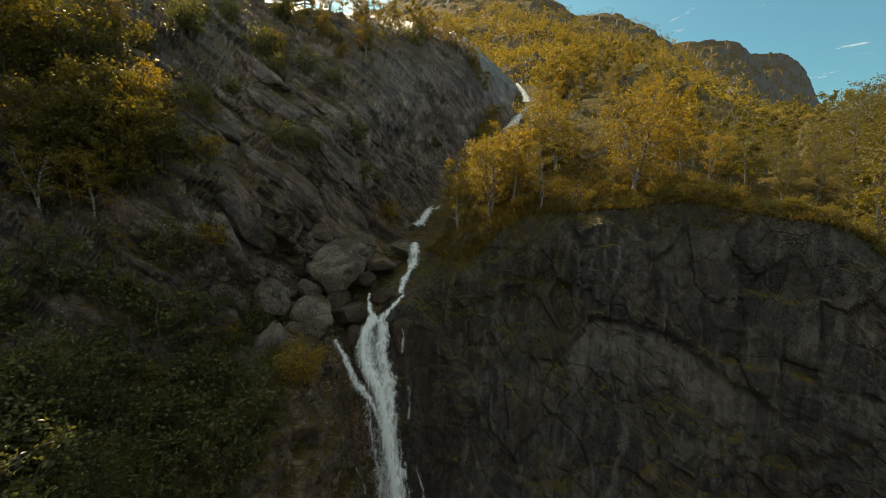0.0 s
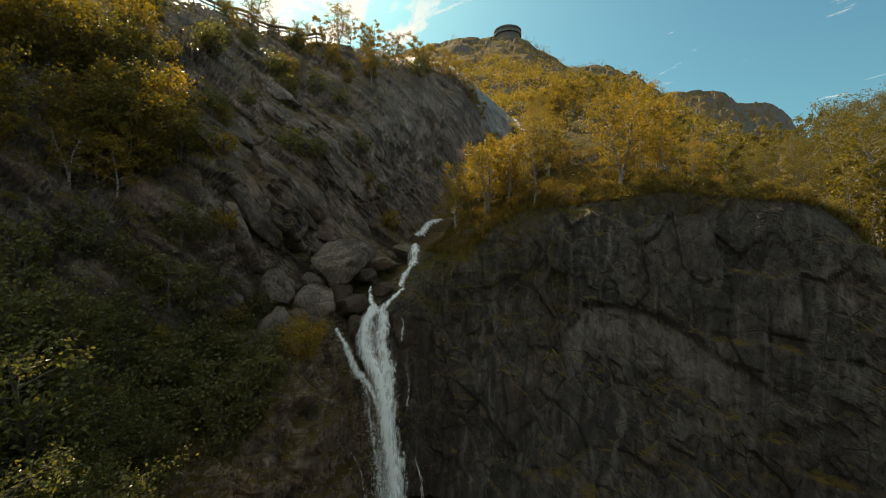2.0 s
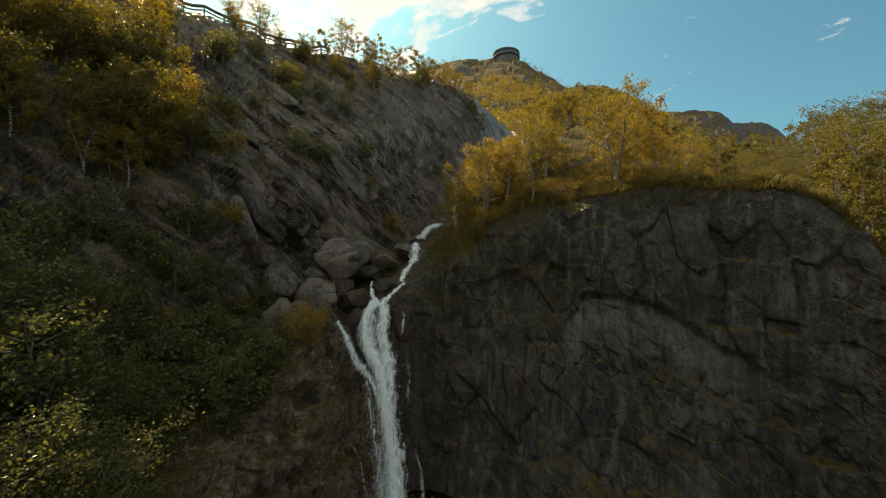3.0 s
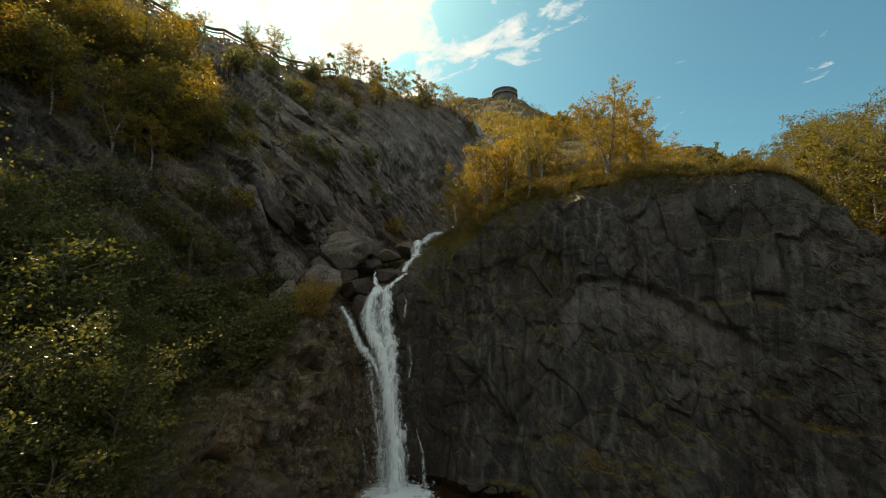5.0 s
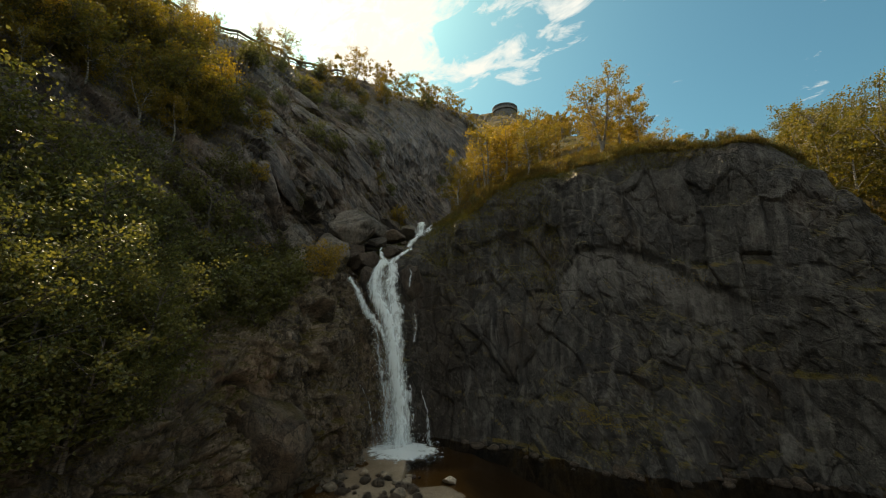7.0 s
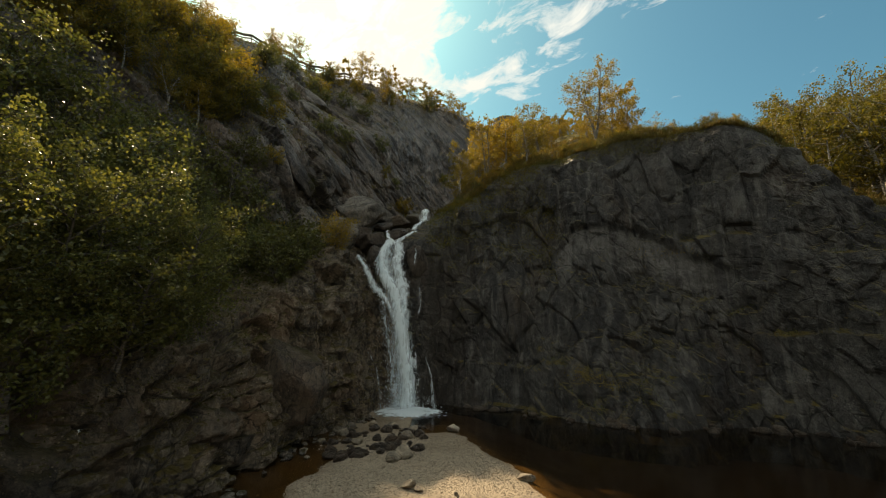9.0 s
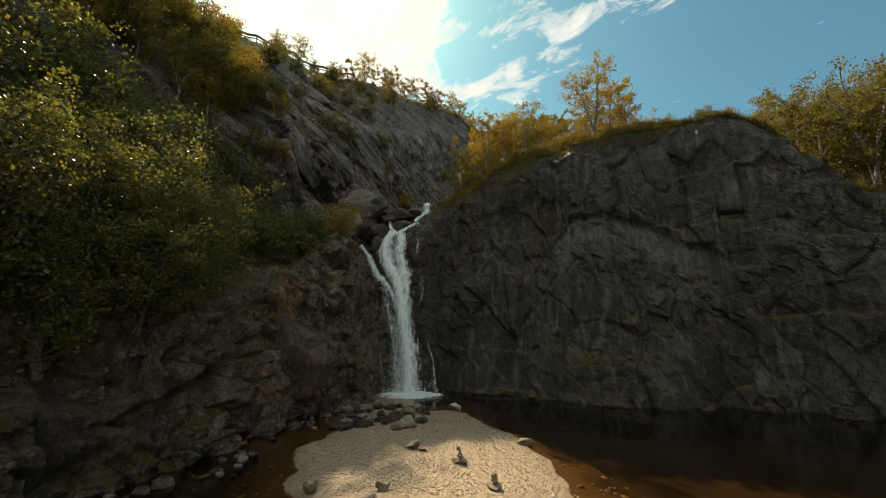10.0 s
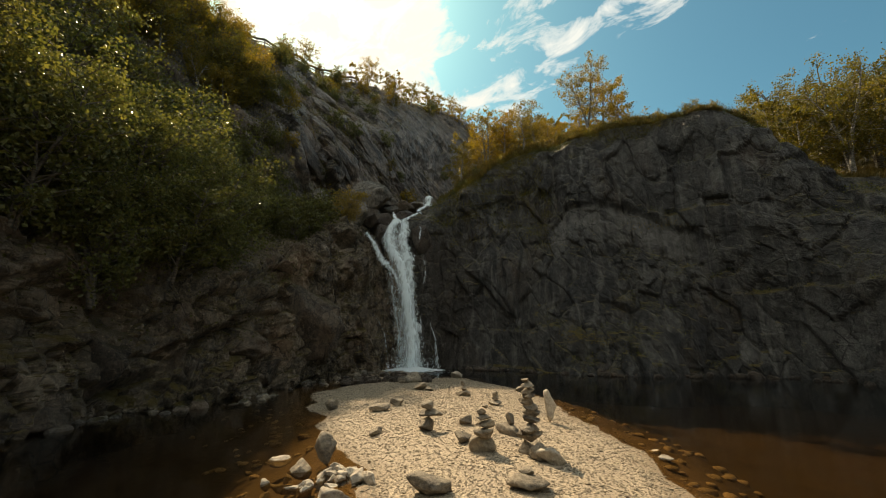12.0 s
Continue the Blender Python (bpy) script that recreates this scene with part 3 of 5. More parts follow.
UM, VM = UCUT[9], VCUT[4]
land_piece("rock_wall_1", 0, UCUT[8], 0, VM, ROCK_WEST, "dark broken gneiss bank with mossy ledges above the pool", "rock wall")
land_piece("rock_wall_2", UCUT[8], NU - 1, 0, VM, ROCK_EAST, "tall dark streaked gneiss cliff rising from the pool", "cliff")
land_piece("hillside_1", 0, UM, VM, NV - 1, TURF_WEST, "steep slope of bare rock slabs, heath and moss", "hillside")
land_piece("hillside_2", UM, NU - 1, VM, NV - 1, TURF_EAST, "autumn-coloured grassy plateau above the cliff", "hillside")


def spot(x, y, v0=0, v1=None, side=""):
    """The place on the land nearest to x, y in plan."""
    u0, u1 = {"": (0, NU), "west": (0, UM), "east": (UM, NU)}[side]
    sub = LAND[u0:u1, v0:v1 or NV]
    d = (sub[:, :, 0] - x) ** 2 + (sub[:, :, 1] - y) ** 2
    a, b = np.unravel_index(np.argmin(d), d.shape)
    return sub[a, b]


# ---- far ground and hills ----
ang = np.linspace(0, 2 * math.pi, 73)[:-1]
ring = [(0, 0, -2.4)] + [(r * math.cos(a), r * math.sin(a), -2.4 if r < 400 else -3) for r in (60, 400, 4500) for a in ang]
tris = [(0, 1 + i, 1 + (i + 1) % 72) for i in range(72)] + [(1 + 72 * k + i, 1 + 72 * (k + 1) + i, 1 + 72 * (k + 1) + (i + 1) % 72, 1 + 72 * k + (i + 1) % 72) for k in (0, 1) for i in range(72)]
tagged(mesh_object("ground", ring, tris, LOW_BOUNCE), "dull green valley ground reaching the horizon", "ground", kind="structure")


HILLS = {}


def hill(name, ridge, depth, front, label, seed):
    """A hill with that ridge line, sloping down to the height front towards the hollow."""
    pts = np.array(ridge, float)
    line = spline(pts, [24] * (len(pts) - 1))
    steps = np.concatenate([np.linspace(0, 1, 60), np.linspace(1.05, 2, 12)])
    out = []
    for s in steps:
        f = s if s <= 1 else 2 - s
        rise = f ** 1.25
        row = line.copy()
        row[:, 1] = line[:, 1] - depth * (1 - s)
        row[:, 0] = line[:, 0] * (1 - (1 - s) * depth / line[:, 1].mean() * 0.75)
        row[:, 2] = front + (line[:, 2] - front) * rise
        out.append(row)
    p = np.array(out).transpose(1, 0, 2)
    nu, nv = p.shape[:2]
    q = p.reshape(-1, 3).copy()
    size = depth * 0.012
    rough = np.minimum(1, np.abs(1 - np.tile(steps, nu)) * 3 + 0.7)
    q[:, 2] += rough * size * (1.5 * fractal(q, 9 / depth, 5, seed) + 0.7 * blocks(q, depth * 0.05, seed + 9, crisp=60))
    HILLS[name] = q.reshape(nu, nv, 3)
    return tagged(mesh_object(name, q, grid_faces(nu, nv), HILL), label, "hill", kind="structure")


hill("hill_1", [(-190, 400, 150), (-90, 400, 195), (8, 400, 222), (50, 400, 226), (82, 400, 224), (102, 400, 212), (126, 400, 199), (160, 400, 199), (190, 400, 190), (221, 400, 169), (262, 400, 130), (330, 400, 90)], 320, 30, "brown heath-covered hill with bare rock", 61)
hill("hill_2", [(300, 800, 240), (400, 800, 300), (456, 800, 318), (499, 800, 324), (565, 800, 320), (600, 800, 300), (660, 800, 230), (760, 800, 120)], 420, 20, "grey-brown rocky hill far behind the trees", 71)
hill("hill_3", [(800, 1300, 380), (900, 1300, 450), (983, 1300, 474), (1064, 1300, 472), (1140, 1300, 436), (1230, 1300, 300), (1400, 1300, 140)], 500, 10, "distant blue-grey mountain", 81)

# unseen slope closing the place behind, added to cut skylight on the cliff
qa, qr = np.meshgrid(np.linspace(radians(168), radians(378), 90), np.linspace(0, 1, 26), indexing="ij")
sky_block = np.stack([(62 + 70 * qr.ravel()) * np.cos(qa.ravel()), (62 + 70 * qr.ravel()) * np.sin(qa.ravel()), -4 + 56 * qr.ravel() ** 0.7], 1)
sky_block[:, 2] += 4 * qr.ravel() * fractal(sky_block, 0.05, 4, 87)
tagged(mesh_object("sky_block_slope", sky_block, grid_faces(90, 26), LOW_BOUNCE), "dark unseen slope behind the camera, added to cut skylight", "hill", kind="structure")

# ---- pool and gravel bar ----
bx, by = np.meshgrid(np.linspace(-18, 34, 261), np.linspace(-21, 28, 246), indexing="ij")
BAR_Y = [-12, 0, 1.5, 3.5, 6.3, 9.4, 11.5, 15, 17.5]
mid_x = np.interp(by, BAR_Y, [1.0, 0.52, 0.43, -0.1, -0.77, -1.3, -1.3, -1.9, -2.3])
half = np.interp(by, BAR_Y, [2.2, 2.35, 2.8, 3.45, 4.1, 4.35, 4.1, 2.9, 2.2])
half = half + 0.28 * fractal(np.stack([bx.ravel(), by.ravel(), by.ravel() * 0], 1), 0.8, 3, 5).reshape(bx.shape)
side = np.abs(bx - mid_x) - half
bed = np.interp(side, [-3, -1.2, 0, 0.5, 1.3, 2.8, 6], [0.24, 0.16, 0.0, -0.1, -0.34, -0.9, -1.6])
bed = np.where(by > 12.2, np.minimum(bed, np.interp(by, [12.2, 14.0, 17, 19, 21], [0.2, 0.06, 0.01, -0.1, -0.5])), bed)
bed = np.where(bx < mid_x, np.maximum(bed, np.interp(by, [2, 6, 11, 14], [-1.5, -0.7, -0.12, 0.02]) - 0.02 * side), bed)
bp = np.stack([bx.ravel(), by.ravel(), bed.ravel()], 1)
bp[:, 2] += 0.02 * fractal(bp * np.array([1, 1, 0]), 0.5, 2, 3)
tagged(mesh_object("ground_bed", bp, grid_faces(261, 246), GRAVEL, True), "pale gravel bar running out into a brown pool bed, painted darker with depth", "gravel bar", kind="structure")
water_faces = grid_faces(2, 2)
wx, wy = np.meshgrid(np.linspace(-18, 34, 2), np.linspace(-21, 28, 2), indexing="ij")
tagged(mesh_object("water", np.stack([wx.ravel(), wy.ravel(), wx.ravel() * 0], 1), water_faces, POOL), "still tea-brown pool below the waterfall", "water", kind="structure")
BED = bp.reshape(261, 246, 3)


def bed_at(x, y):
    """The height of the bed, between the four nearest points of its mesh."""
    a, b = np.clip((x + 18) / 0.2, 0, 259.999), np.clip((y + 21) / 0.2, 0, 244.999)
    i, j = int(a), int(b)
    f, g = a - i, b - j
    z = BED[i:i + 2, j:j + 2, 2]
    return float((z[0, 0] * (1 - f) + z[1, 0] * f) * (1 - g) + (z[0, 1] * (1 - f) + z[1, 1] * f) * g)


# ---- stones ----
def ball(level):
    bm = bmesh.new()
    bmesh.ops.create_icosphere(bm, subdivisions=level, radius=1.0)
    v = np.array([x.co[:] for x in bm.verts])
    f = np.array([[x.index for x in g.verts] for g in bm.faces])
    bm.free()
    return v, f


BALLS = {k: ball(k) for k in (1, 2, 3, 4, 5)}


def stone_shape(size, seed, level=3, planes=13, rounding=14.0, grit=0.03, deep=0.62):
    """A stone: a ball cut by random planes, with softened edges and a rough skin."""
    rng = np.random.default_rng(seed)
    v, f = BALLS[level]
    n = rng.normal(size=(planes, 3))
    n /= np.linalg.norm(n, axis=1, keepdims=True)
    d = rng.uniform(deep, 1.0, planes)
    inv = np.maximum(v @ n.T, 1e-3) / d
    r = 1.0 / (np.log(np.exp(rounding * inv).sum(1)) / rounding)
    p = v * np.minimum(r, 1.25)[:, None]
    if level > 2:
        p = p * (1 + 0.05 * blocks(p + seed, 0.7, seed % 89, slope=0.7, crisp=30) + 0.022 * blocks(p + seed, 0.25, seed % 83, slope=0.7, crisp=20))[:, None]
    if grit:
        p = p * (1 + grit * fractal(p + seed, 2.2, 3, seed % 97))[:, None]
    return p * np.array(size) / 2, f


def part(name, shape, mat, parent=None, at=(0, 0, 0), turn=(0, 0, 0), label="", smooth=True):
    ob = mesh_object(name, shape[0], shape[1], mat, smooth)
    if parent:
        ob.parent = parent
    ob.matrix_basis = pose(*at, *turn)
    if label:
        tagged(ob, label)
    return ob


def boulder(at, size, seed, mat=None, label="", group="boulders in the stream gorge", turn=0, sharp=34.0):
    mat = mat or (DARK_STONE if "bank" in group else BOULDER)
    ob = part("boulder", stone_shape(size, seed, 5, 10, sharp, 0.05, 0.5), mat, None, at, (0, 0, turn))
    return tagged(ob, label or "large grey gneiss boulder resting in the stream gorge", "boulder", group)


boulder((-8.1, 28.8, 15.2), (3.9, 3.2, 3.5), 5, label="huge angular grey boulder with a pale top", turn=20, sharp=30)
boulder((-8.9, 25.6, 13.2), (3.2, 2.8, 3.1), 8, label="rounded brown-grey boulder above the fall")
boulder((-11.4, 26.2, 13.9), (2.6, 2.3, 2.6), 13, label="split angular boulder with mossy top", sharp=26)
boulder((-10.6, 23.9, 11.7), (2.7, 2.3, 2.1), 21, label="smooth rounded pale boulder beside the shrubs")
boulder((-12.4, 23.0, 11.2), (2.7, 2.2, 2.1), 34, label="dark rounded boulder among green shrubs")
boulder((-8.0, 31.2, 16.6), (4.4, 3.0, 2.0), 55, label="flat pale slab of rock tilted over the boulders", turn=15, sharp=34)
boulder((-5.4, 32.0, 15.6), (2.8, 2.4, 2.0), 89, label="rounded grey boulder beside the upper cascade")
boulder((-6.6, 27.0, 12.7), (2.4, 2.0, 2.0), 144, BOULDER_WET, "wet brown boulder at the lip of the fall")
boulder((-11.4, 21.6, 10.6), (1.9, 1.6, 1.6), 233, label="small grey boulder on the mossy outcrop")
boulder((-4.4, 28.4, 13.6), (1.5, 1.3, 1.0), 377, BOULDER_WET, "wet brown stone splitting the stream at the lip")
boulder((-3.6, 34.2, 16.6), (2.6, 2.2, 1.8), 610, label="reddish block beside the upper cascade", sharp=28)
boulder((-16.8, 18.6, 13.9), (3.2, 2.2, 1.4), 987, label="pale flat rock among the green shrubs", sharp=26)
boulder((-7.6, 27.6, 13.2), (1.9, 1.7, 1.8), 41, BOULDER_WET, "wet rust-brown boulder wedged between larger ones")
boulder((-6.2, 29.8, 14.6), (1.7, 1.4, 1.2), 43, BOULDER_WET, "wet rust-brown stone in the stream bed")
boulder((-9.9, 28.0, 14.2), (1.7, 1.6, 1.5), 47)
boulder((-6.9, 34.0, 16.9), (1.9, 1.6, 1.3), 53)
boulder((-2.2, 29.2, 13.5), (1.7, 1.5, 1.5), 59, BOULDER_WET, "dark wet rock beside the lip of the fall")
boulder((-2.6, 27.0, 11.2), (2.0, 1.4, 2.6), 61, BOULDER_WET, "dark wet rock standing beside the fall", sharp=22)
boulder((-6.1, 26.2, 11.0), (1.2, 1.1, 1.7), 67, BOULDER_WET, "dark wet rock dividing the falling water")
boulder((-8.4, 14.2, 2.9), (3.8, 3.2, 3.9), 71, label="big rounded block of dark rock at the foot of the bank", group="blocks at the foot of the bank", sharp=60)
boulder((-10.2, 10.4, 1.8), (3.0, 2.6, 1.5), 73, label="flat-topped block of dark rock by the pool", group="blocks at the foot of the bank", sharp=60)
boulder((-12.2, 5.4, 1.3), (4.0, 3.0, 3.2), 79, label="massive dark block with a wet corner by the pool", group="blocks at the foot of the bank", sharp=60)
boulder((-10.5, 10.8, 3.6), (2.4, 2.0, 1.2), 83, label="mossy ledge block on the dark bank", group="blocks at the foot of the bank", sharp=60)
boulder((-11.0, 8.0, 2.2), (2.2, 2.0, 2.7), 97, label="upright dark block with a thin trickle beside it", group="blocks at the foot of the bank", sharp=60)
boulder((-11.4, 3.2, 0.5), (3.2, 2.4, 1.4), 101, label="low dark block at the water's edge", group="blocks at the foot of the bank", sharp=60)
boulder((-8.9, 11.6, 0.7), (2.2, 1.8, 1.3), 103, label="low dark block at the water's edge", group="blocks at the foot of the bank", sharp=60)

RNG = np.random.default_rng(7)
# layered slabs that dip across the west slope
for k in range(34):
    u, v = RNG.integers(UCUT[5] + 6, UCUT[7] + 16), RNG.integers(VCUT[4] + 12, VCUT[6] + 22)
    c = Vector(LAND[u, v])
    nz = Vector(NORMAL[u, v])
    dx = (Vector((0.74, 0.25, -0.62)) - nz * nz.dot(Vector((0.74, 0.25, -0.62)))).normalized()
    turned = Matrix((dx, nz.cross(dx), nz)).transposed().to_4x4()
    long = RNG.uniform(2.6, 6.5)
    shape = stone_shape((long, long * RNG.uniform(0.28, 0.5), RNG.uniform(0.9, 1.6)), 2000 + k, 4, 12, 60, 0.03)
    ob = part("rock_slab", shape, TURF_WEST, None)
    ob.matrix_basis = Matrix.Translation(c - nz * 0.25) @ turned @ pose(0, 0, 0, RNG.normal(0, 6), RNG.normal(0, 5), RNG.normal(0, 8))
    tagged(ob, "long pale slab of layered rock on the steep slope", "rock slab", "slabs of the west slope")
# talus between the boulders
for k in range(70):
    t = RNG.uniform(0, 1)
    x, y = -13.0 + 8.0 * t + RNG.normal(0, 0.9), 20.5 + 12.0 * t + RNG.normal(0, 1.3)
    s = RNG.uniform(0.35, 1.05)
    z = spot(x, y, VCUT[2] + 20, VCUT[5], "west")
    ob = part("rock", stone_shape((s, s * RNG.uniform(0.7, 1), s * RNG.uniform(0.55, 0.9)), 300 + k, 2, 9, 16, 0.04), BOULDER if k % 3 else BOULDER_WET, None, (z[0], z[1], z[2] + 0.12 * s), (0, 0, RNG.uniform(0, 360)))
    tagged(ob, "small grey rock lying between the boulders", "rock", "talus rocks in the gorge")
# stones along the water's edge, by the head of the bar
for k in range(96):
    x, y = RNG.uniform(-6.2, 0.6), RNG.uniform(12.4, 18.6)
    if x > -3.2 + (y - 12.8) * 0.5:
        x -= 2.0
    s = RNG.uniform(0.18, 0.7)
    ob = part("rock", stone_shape((s, s * RNG.uniform(0.65, 1), s * RNG.uniform(0.5, 0.8)), 500 + k, 3, 9, 40, 0.05), BOULDER_WET if k % 5 else CAIRN, None, (x, y, max(bed_at(x, y), -0.1) + 0.14 * s), (0, 0, RNG.uniform(0, 360)))
    tagged(ob, "wet brown stone at the head of the gravel bar", "rock", "stones at the head of the bar")
shore = spline([(-10.2, 2.6, 0), (-9.6, 5.2, 0), (-8.0, 7.4, 0), (-7.9, 9.6, 0), (-7.2, 13.0, 0), (-6.4, 17, 0), (-5.2, 21, 0)], [12] * 6)
for k in range(56):
    c = shore[RNG.integers(0, len(shore))] + np.array([RNG.uniform(-0.3, 0.9), RNG.normal(0, 0.3), 0])
    s = RNG.uniform(0.18, 0.6)
    ob = part("rock", stone_shape((s, s * RNG.uniform(0.65, 1), s * RNG.uniform(0.5, 0.85)), 700 + k, 2, 9, 18, 0.04), CAIRN if k % 3 == 0 else BOULDER, None, (c[0], c[1], max(bed_at(c[0], c[1]), -0.12) + 0.16 * s), (0, 0, RNG.uniform(0, 360)))
    tagged(ob, "loose stone on the dark shore of the pool", "rock", "stones along the west shore")
foot = spline([(1.5, 23.6, 0), (4.2, 22.1, 0), (8, 19.2, 0), (12, 17.6, 0), (16, 18, 0), (19, 17.1, 0), (21, 14.0, 0), (23, 9.6, 0)], [12] * 7)
for k in range(64):
    c = foot[RNG.integers(0, len(foot))] + np.array([RNG.normal(0, 0.3), RNG.uniform(-0.6, 0.7), 0])
    s = RNG.uniform(0.2, 0.9)
    ob = part("rock", stone_shape((s, s * RNG.uniform(0.65, 1), s * RNG.uniform(0.45, 0.8)), 900 + k, 2, 9, 34, 0.04), BOULDER_WET, None, (c[0], c[1], 0.06 * s), (0, 0, RNG.uniform(0, 360)))
    tagged(ob, "fallen rock at the foot of the cliff", "rock", "rocks at the cliff's foot")


# ---- cairns and stones on the bar ----
def cairn(x, y, stones, seed, label):
    """Stacked stones: rows of width, height."""
    rng = np.random.default_rng(seed)
    z0 = bed_at(x, y)
    base = tagged(new("cairn"), label, "cairn", "cairns on the gravel bar")
    base.matrix_basis = pose(x, y, z0)
    z = -0.03
    for k, (w, h) in enumerate(stones):
        shape = stone_shape((w * 1.15, w * rng.uniform(0.8, 1.05), h * 1.3), seed * 31 + k, 4, 12, 90, 0.05, 0.45)
        part("stone", shape, CAIRN, base, (rng.normal(0, 0.022), rng.normal(0, 0.02), z + h / 2), (rng.normal(0, 6), rng.normal(0, 6), rng.uniform(0, 360)))
        z += h
    return base


cairn(1.02, 0.66, [(0.42, 0.24), (0.36, 0.16), (0.38, 0.13), (0.3, 0.12), (0.37, 0.1), (0.31, 0.11), (0.36, 0.1), (0.26, 0.08), (0.3, 0.09), (0.24, 0.09), (0.16, 0.07)], 3, "tall slender cairn of a dozen flat stacked stones")
cairn(0.22, 0.65, [(0.42, 0.3), (0.36, 0.13), (0.4, 0.12), (0.33, 0.1), (0.2, 0.1), (0.1, 0.07)], 4, "squat cairn of rough stacked stones")
cairn(-0.86, 2.3, [(0.4, 0.22), (0.24, 0.1), (0.42, 0.16), (0.3, 0.12)], 5, "short cairn topped by a broad stone")
cairn(0.98, 5.7, [(0.5, 0.16), (0.26, 0.14), (0.14, 0.1)], 6, "low pile of three stones on the gravel")
cairn(0.12, 7.7, [(0.4, 0.18), (0.26, 0.18), (0.16, 0.14)], 7, "small stack of dark stones on the gravel")
cairn(0.86, 2.0, [(0.44, 0.24), (0.24, 0.2)], 8, "two dark stones stacked beside the tall cairn")
cairn(0.63, -1.0, [(0.42, 0.17), (0.2, 0.1)], 9, "low stack of two grey stones")


def bar_stone(x, y, size, seed, label, turn=0, lean=0, mat=None, sink=0.4):
    ob = part("stone", stone_shape(size, seed, 4, 11, 90, 0.05, 0.45), mat or (PALE_STONE if "pale" in label else CAIRN), None, (x, y, max(bed_at(x, y), -0.12) + size[2] * (0.5 - sink * 0.35)), (0, lean, turn))
    return tagged(ob, label, "stone", "stones on the gravel bar")


bar_stone(2.08, 3.45, (0.42, 0.3, 0.78), 11, "upright pale stone standing on end", 10, 8, sink=0.2)
bar_stone(1.3, 0.2, (0.5, 0.36, 0.26), 12, "pale angular stone beside the tall cairn")
bar_stone(1.15, 0.35, (0.34, 0.3, 0.26), 13, "rounded grey stone leaning on the tall cairn")
bar_stone(-0.16, 1.35, (0.42, 0.34, 0.26), 14, "blocky grey stone lying on the gravel", 30)
bar_stone(-0.05, 2.7, (0.4, 0.3, 0.28), 15, "dark tilted stone lying on the gravel", 50, 20)
bar_stone(-3.9, 5.8, (0.42, 0.34, 0.34), 16, "dark stone at the edge of the bar")
bar_stone(-2.0, 2.3, (0.38, 0.3, 0.2), 17, "low brown stone on the gravel", 70)
bar_stone(-1.92, 5.65, (0.42, 0.34, 0.28), 18, "rounded pinkish stone on the gravel")
bar_stone(-2.3, 4.9, (0.56, 0.4, 0.2), 19, "flat dark stone on the gravel", 20)
bar_stone(-1.5, 9.2, (0.6, 0.42, 0.3), 20, "dark stone with a smaller one beside it", 15)
bar_stone(-1.15, 9.0, (0.34, 0.3, 0.2), 22, "small dark stone on the gravel")
bar_stone(2.75, 10.6, (0.62, 0.36, 0.3), 23, "dark pointed stone at the water's edge", 15)
bar_stone(-2.62, 0.75, (0.42, 0.3, 0.62), 24, "upright grey stone at the edge of the bar", 0, -6, sink=0.2)
bar_stone(-2.9, 0.4, (0.5, 0.34, 0.36), 25, "grey leaning stone beside the upright one", 40, 25)
bar_stone(-3.5, 0.95, (0.46, 0.36, 0.16), 26, "flat pale stone lying in shallow water", 0, 0, None, 0.1)
bar_stone(-2.05, -0.85, (0.56, 0.4, 0.24), 27, "broad pale stone in the shallows", 20)
bar_stone(-1.85, -0.2, (0.28, 0.38, 0.24), 28, "pale wedge-shaped stone in the shallows", 20)
bar_stone(-0.75, -1.05, (0.6, 0.46, 0.26), 29, "broad flat brown stone on the gravel", 0)
bar_stone(3.62, 1.15, (0.3, 0.24, 0.12), 30, "small pale stone breaking the water", 0, 0, None, 0.0)
bar_stone(0.05, 17.6, (0.7, 0.5, 0.5), 31, "pale pointed stone below the fall", 0)
bar_stone(-1.95, 12.6, (0.9, 0.6, 0.5), 32, "rust-coloured stone at the head of the bar", 30)
bar_stone(-2.35, 12.2, (0.8, 0.6, 0.36), 33, "rust-coloured flat stone at the head of the bar", 70)
for k in range(22):
    bar_stone(-2.45 + 0.4 * RNG.normal(), -0.15 + 0.26 * RNG.normal(), (RNG.uniform(0.14, 0.4), RNG.uniform(0.1, 0.22), RNG.uniform(0.1, 0.2)), 40 + k, "pale stone in a heap at the water's edge", RNG.uniform(0, 360), RNG.normal(0, 12))

# stones lying under the shallow water on both sides of the bar
sunk = []
while len(sunk) < 260:
    x, y = RNG.uniform(-8.5, 8.5), -4.0 + 14.0 * RNG.uniform() ** 1.3
    z = bed_at(x, y)
    if -0.9 < z < -0.06:
        size, a = RNG.uniform(0.08, 0.32), RNG.uniform(0, 6.28)
        v, f = stone_shape((size, size * RNG.uniform(0.6, 1), size * 0.4), 1500 + len(sunk) % 24, 2, 9, 18, 0.04)
        sunk.append((np.stack([v[:, 0] * math.cos(a) - v[:, 1] * math.sin(a) + x, v[:, 0] * math.sin(a) + v[:, 1] * math.cos(a) + y, v[:, 2] + z + 0.06 * size], 1), f))
v, f = np.concatenate([q[0] for q in sunk]), np.concatenate([q[1] + k * len(sunk[0][0]) for k, q in enumerate(sunk)])
tagged(mesh_object("stones", v, f, PEBBLE, True), "brown stones lying under the shallow water", "stones", kind="stuff")

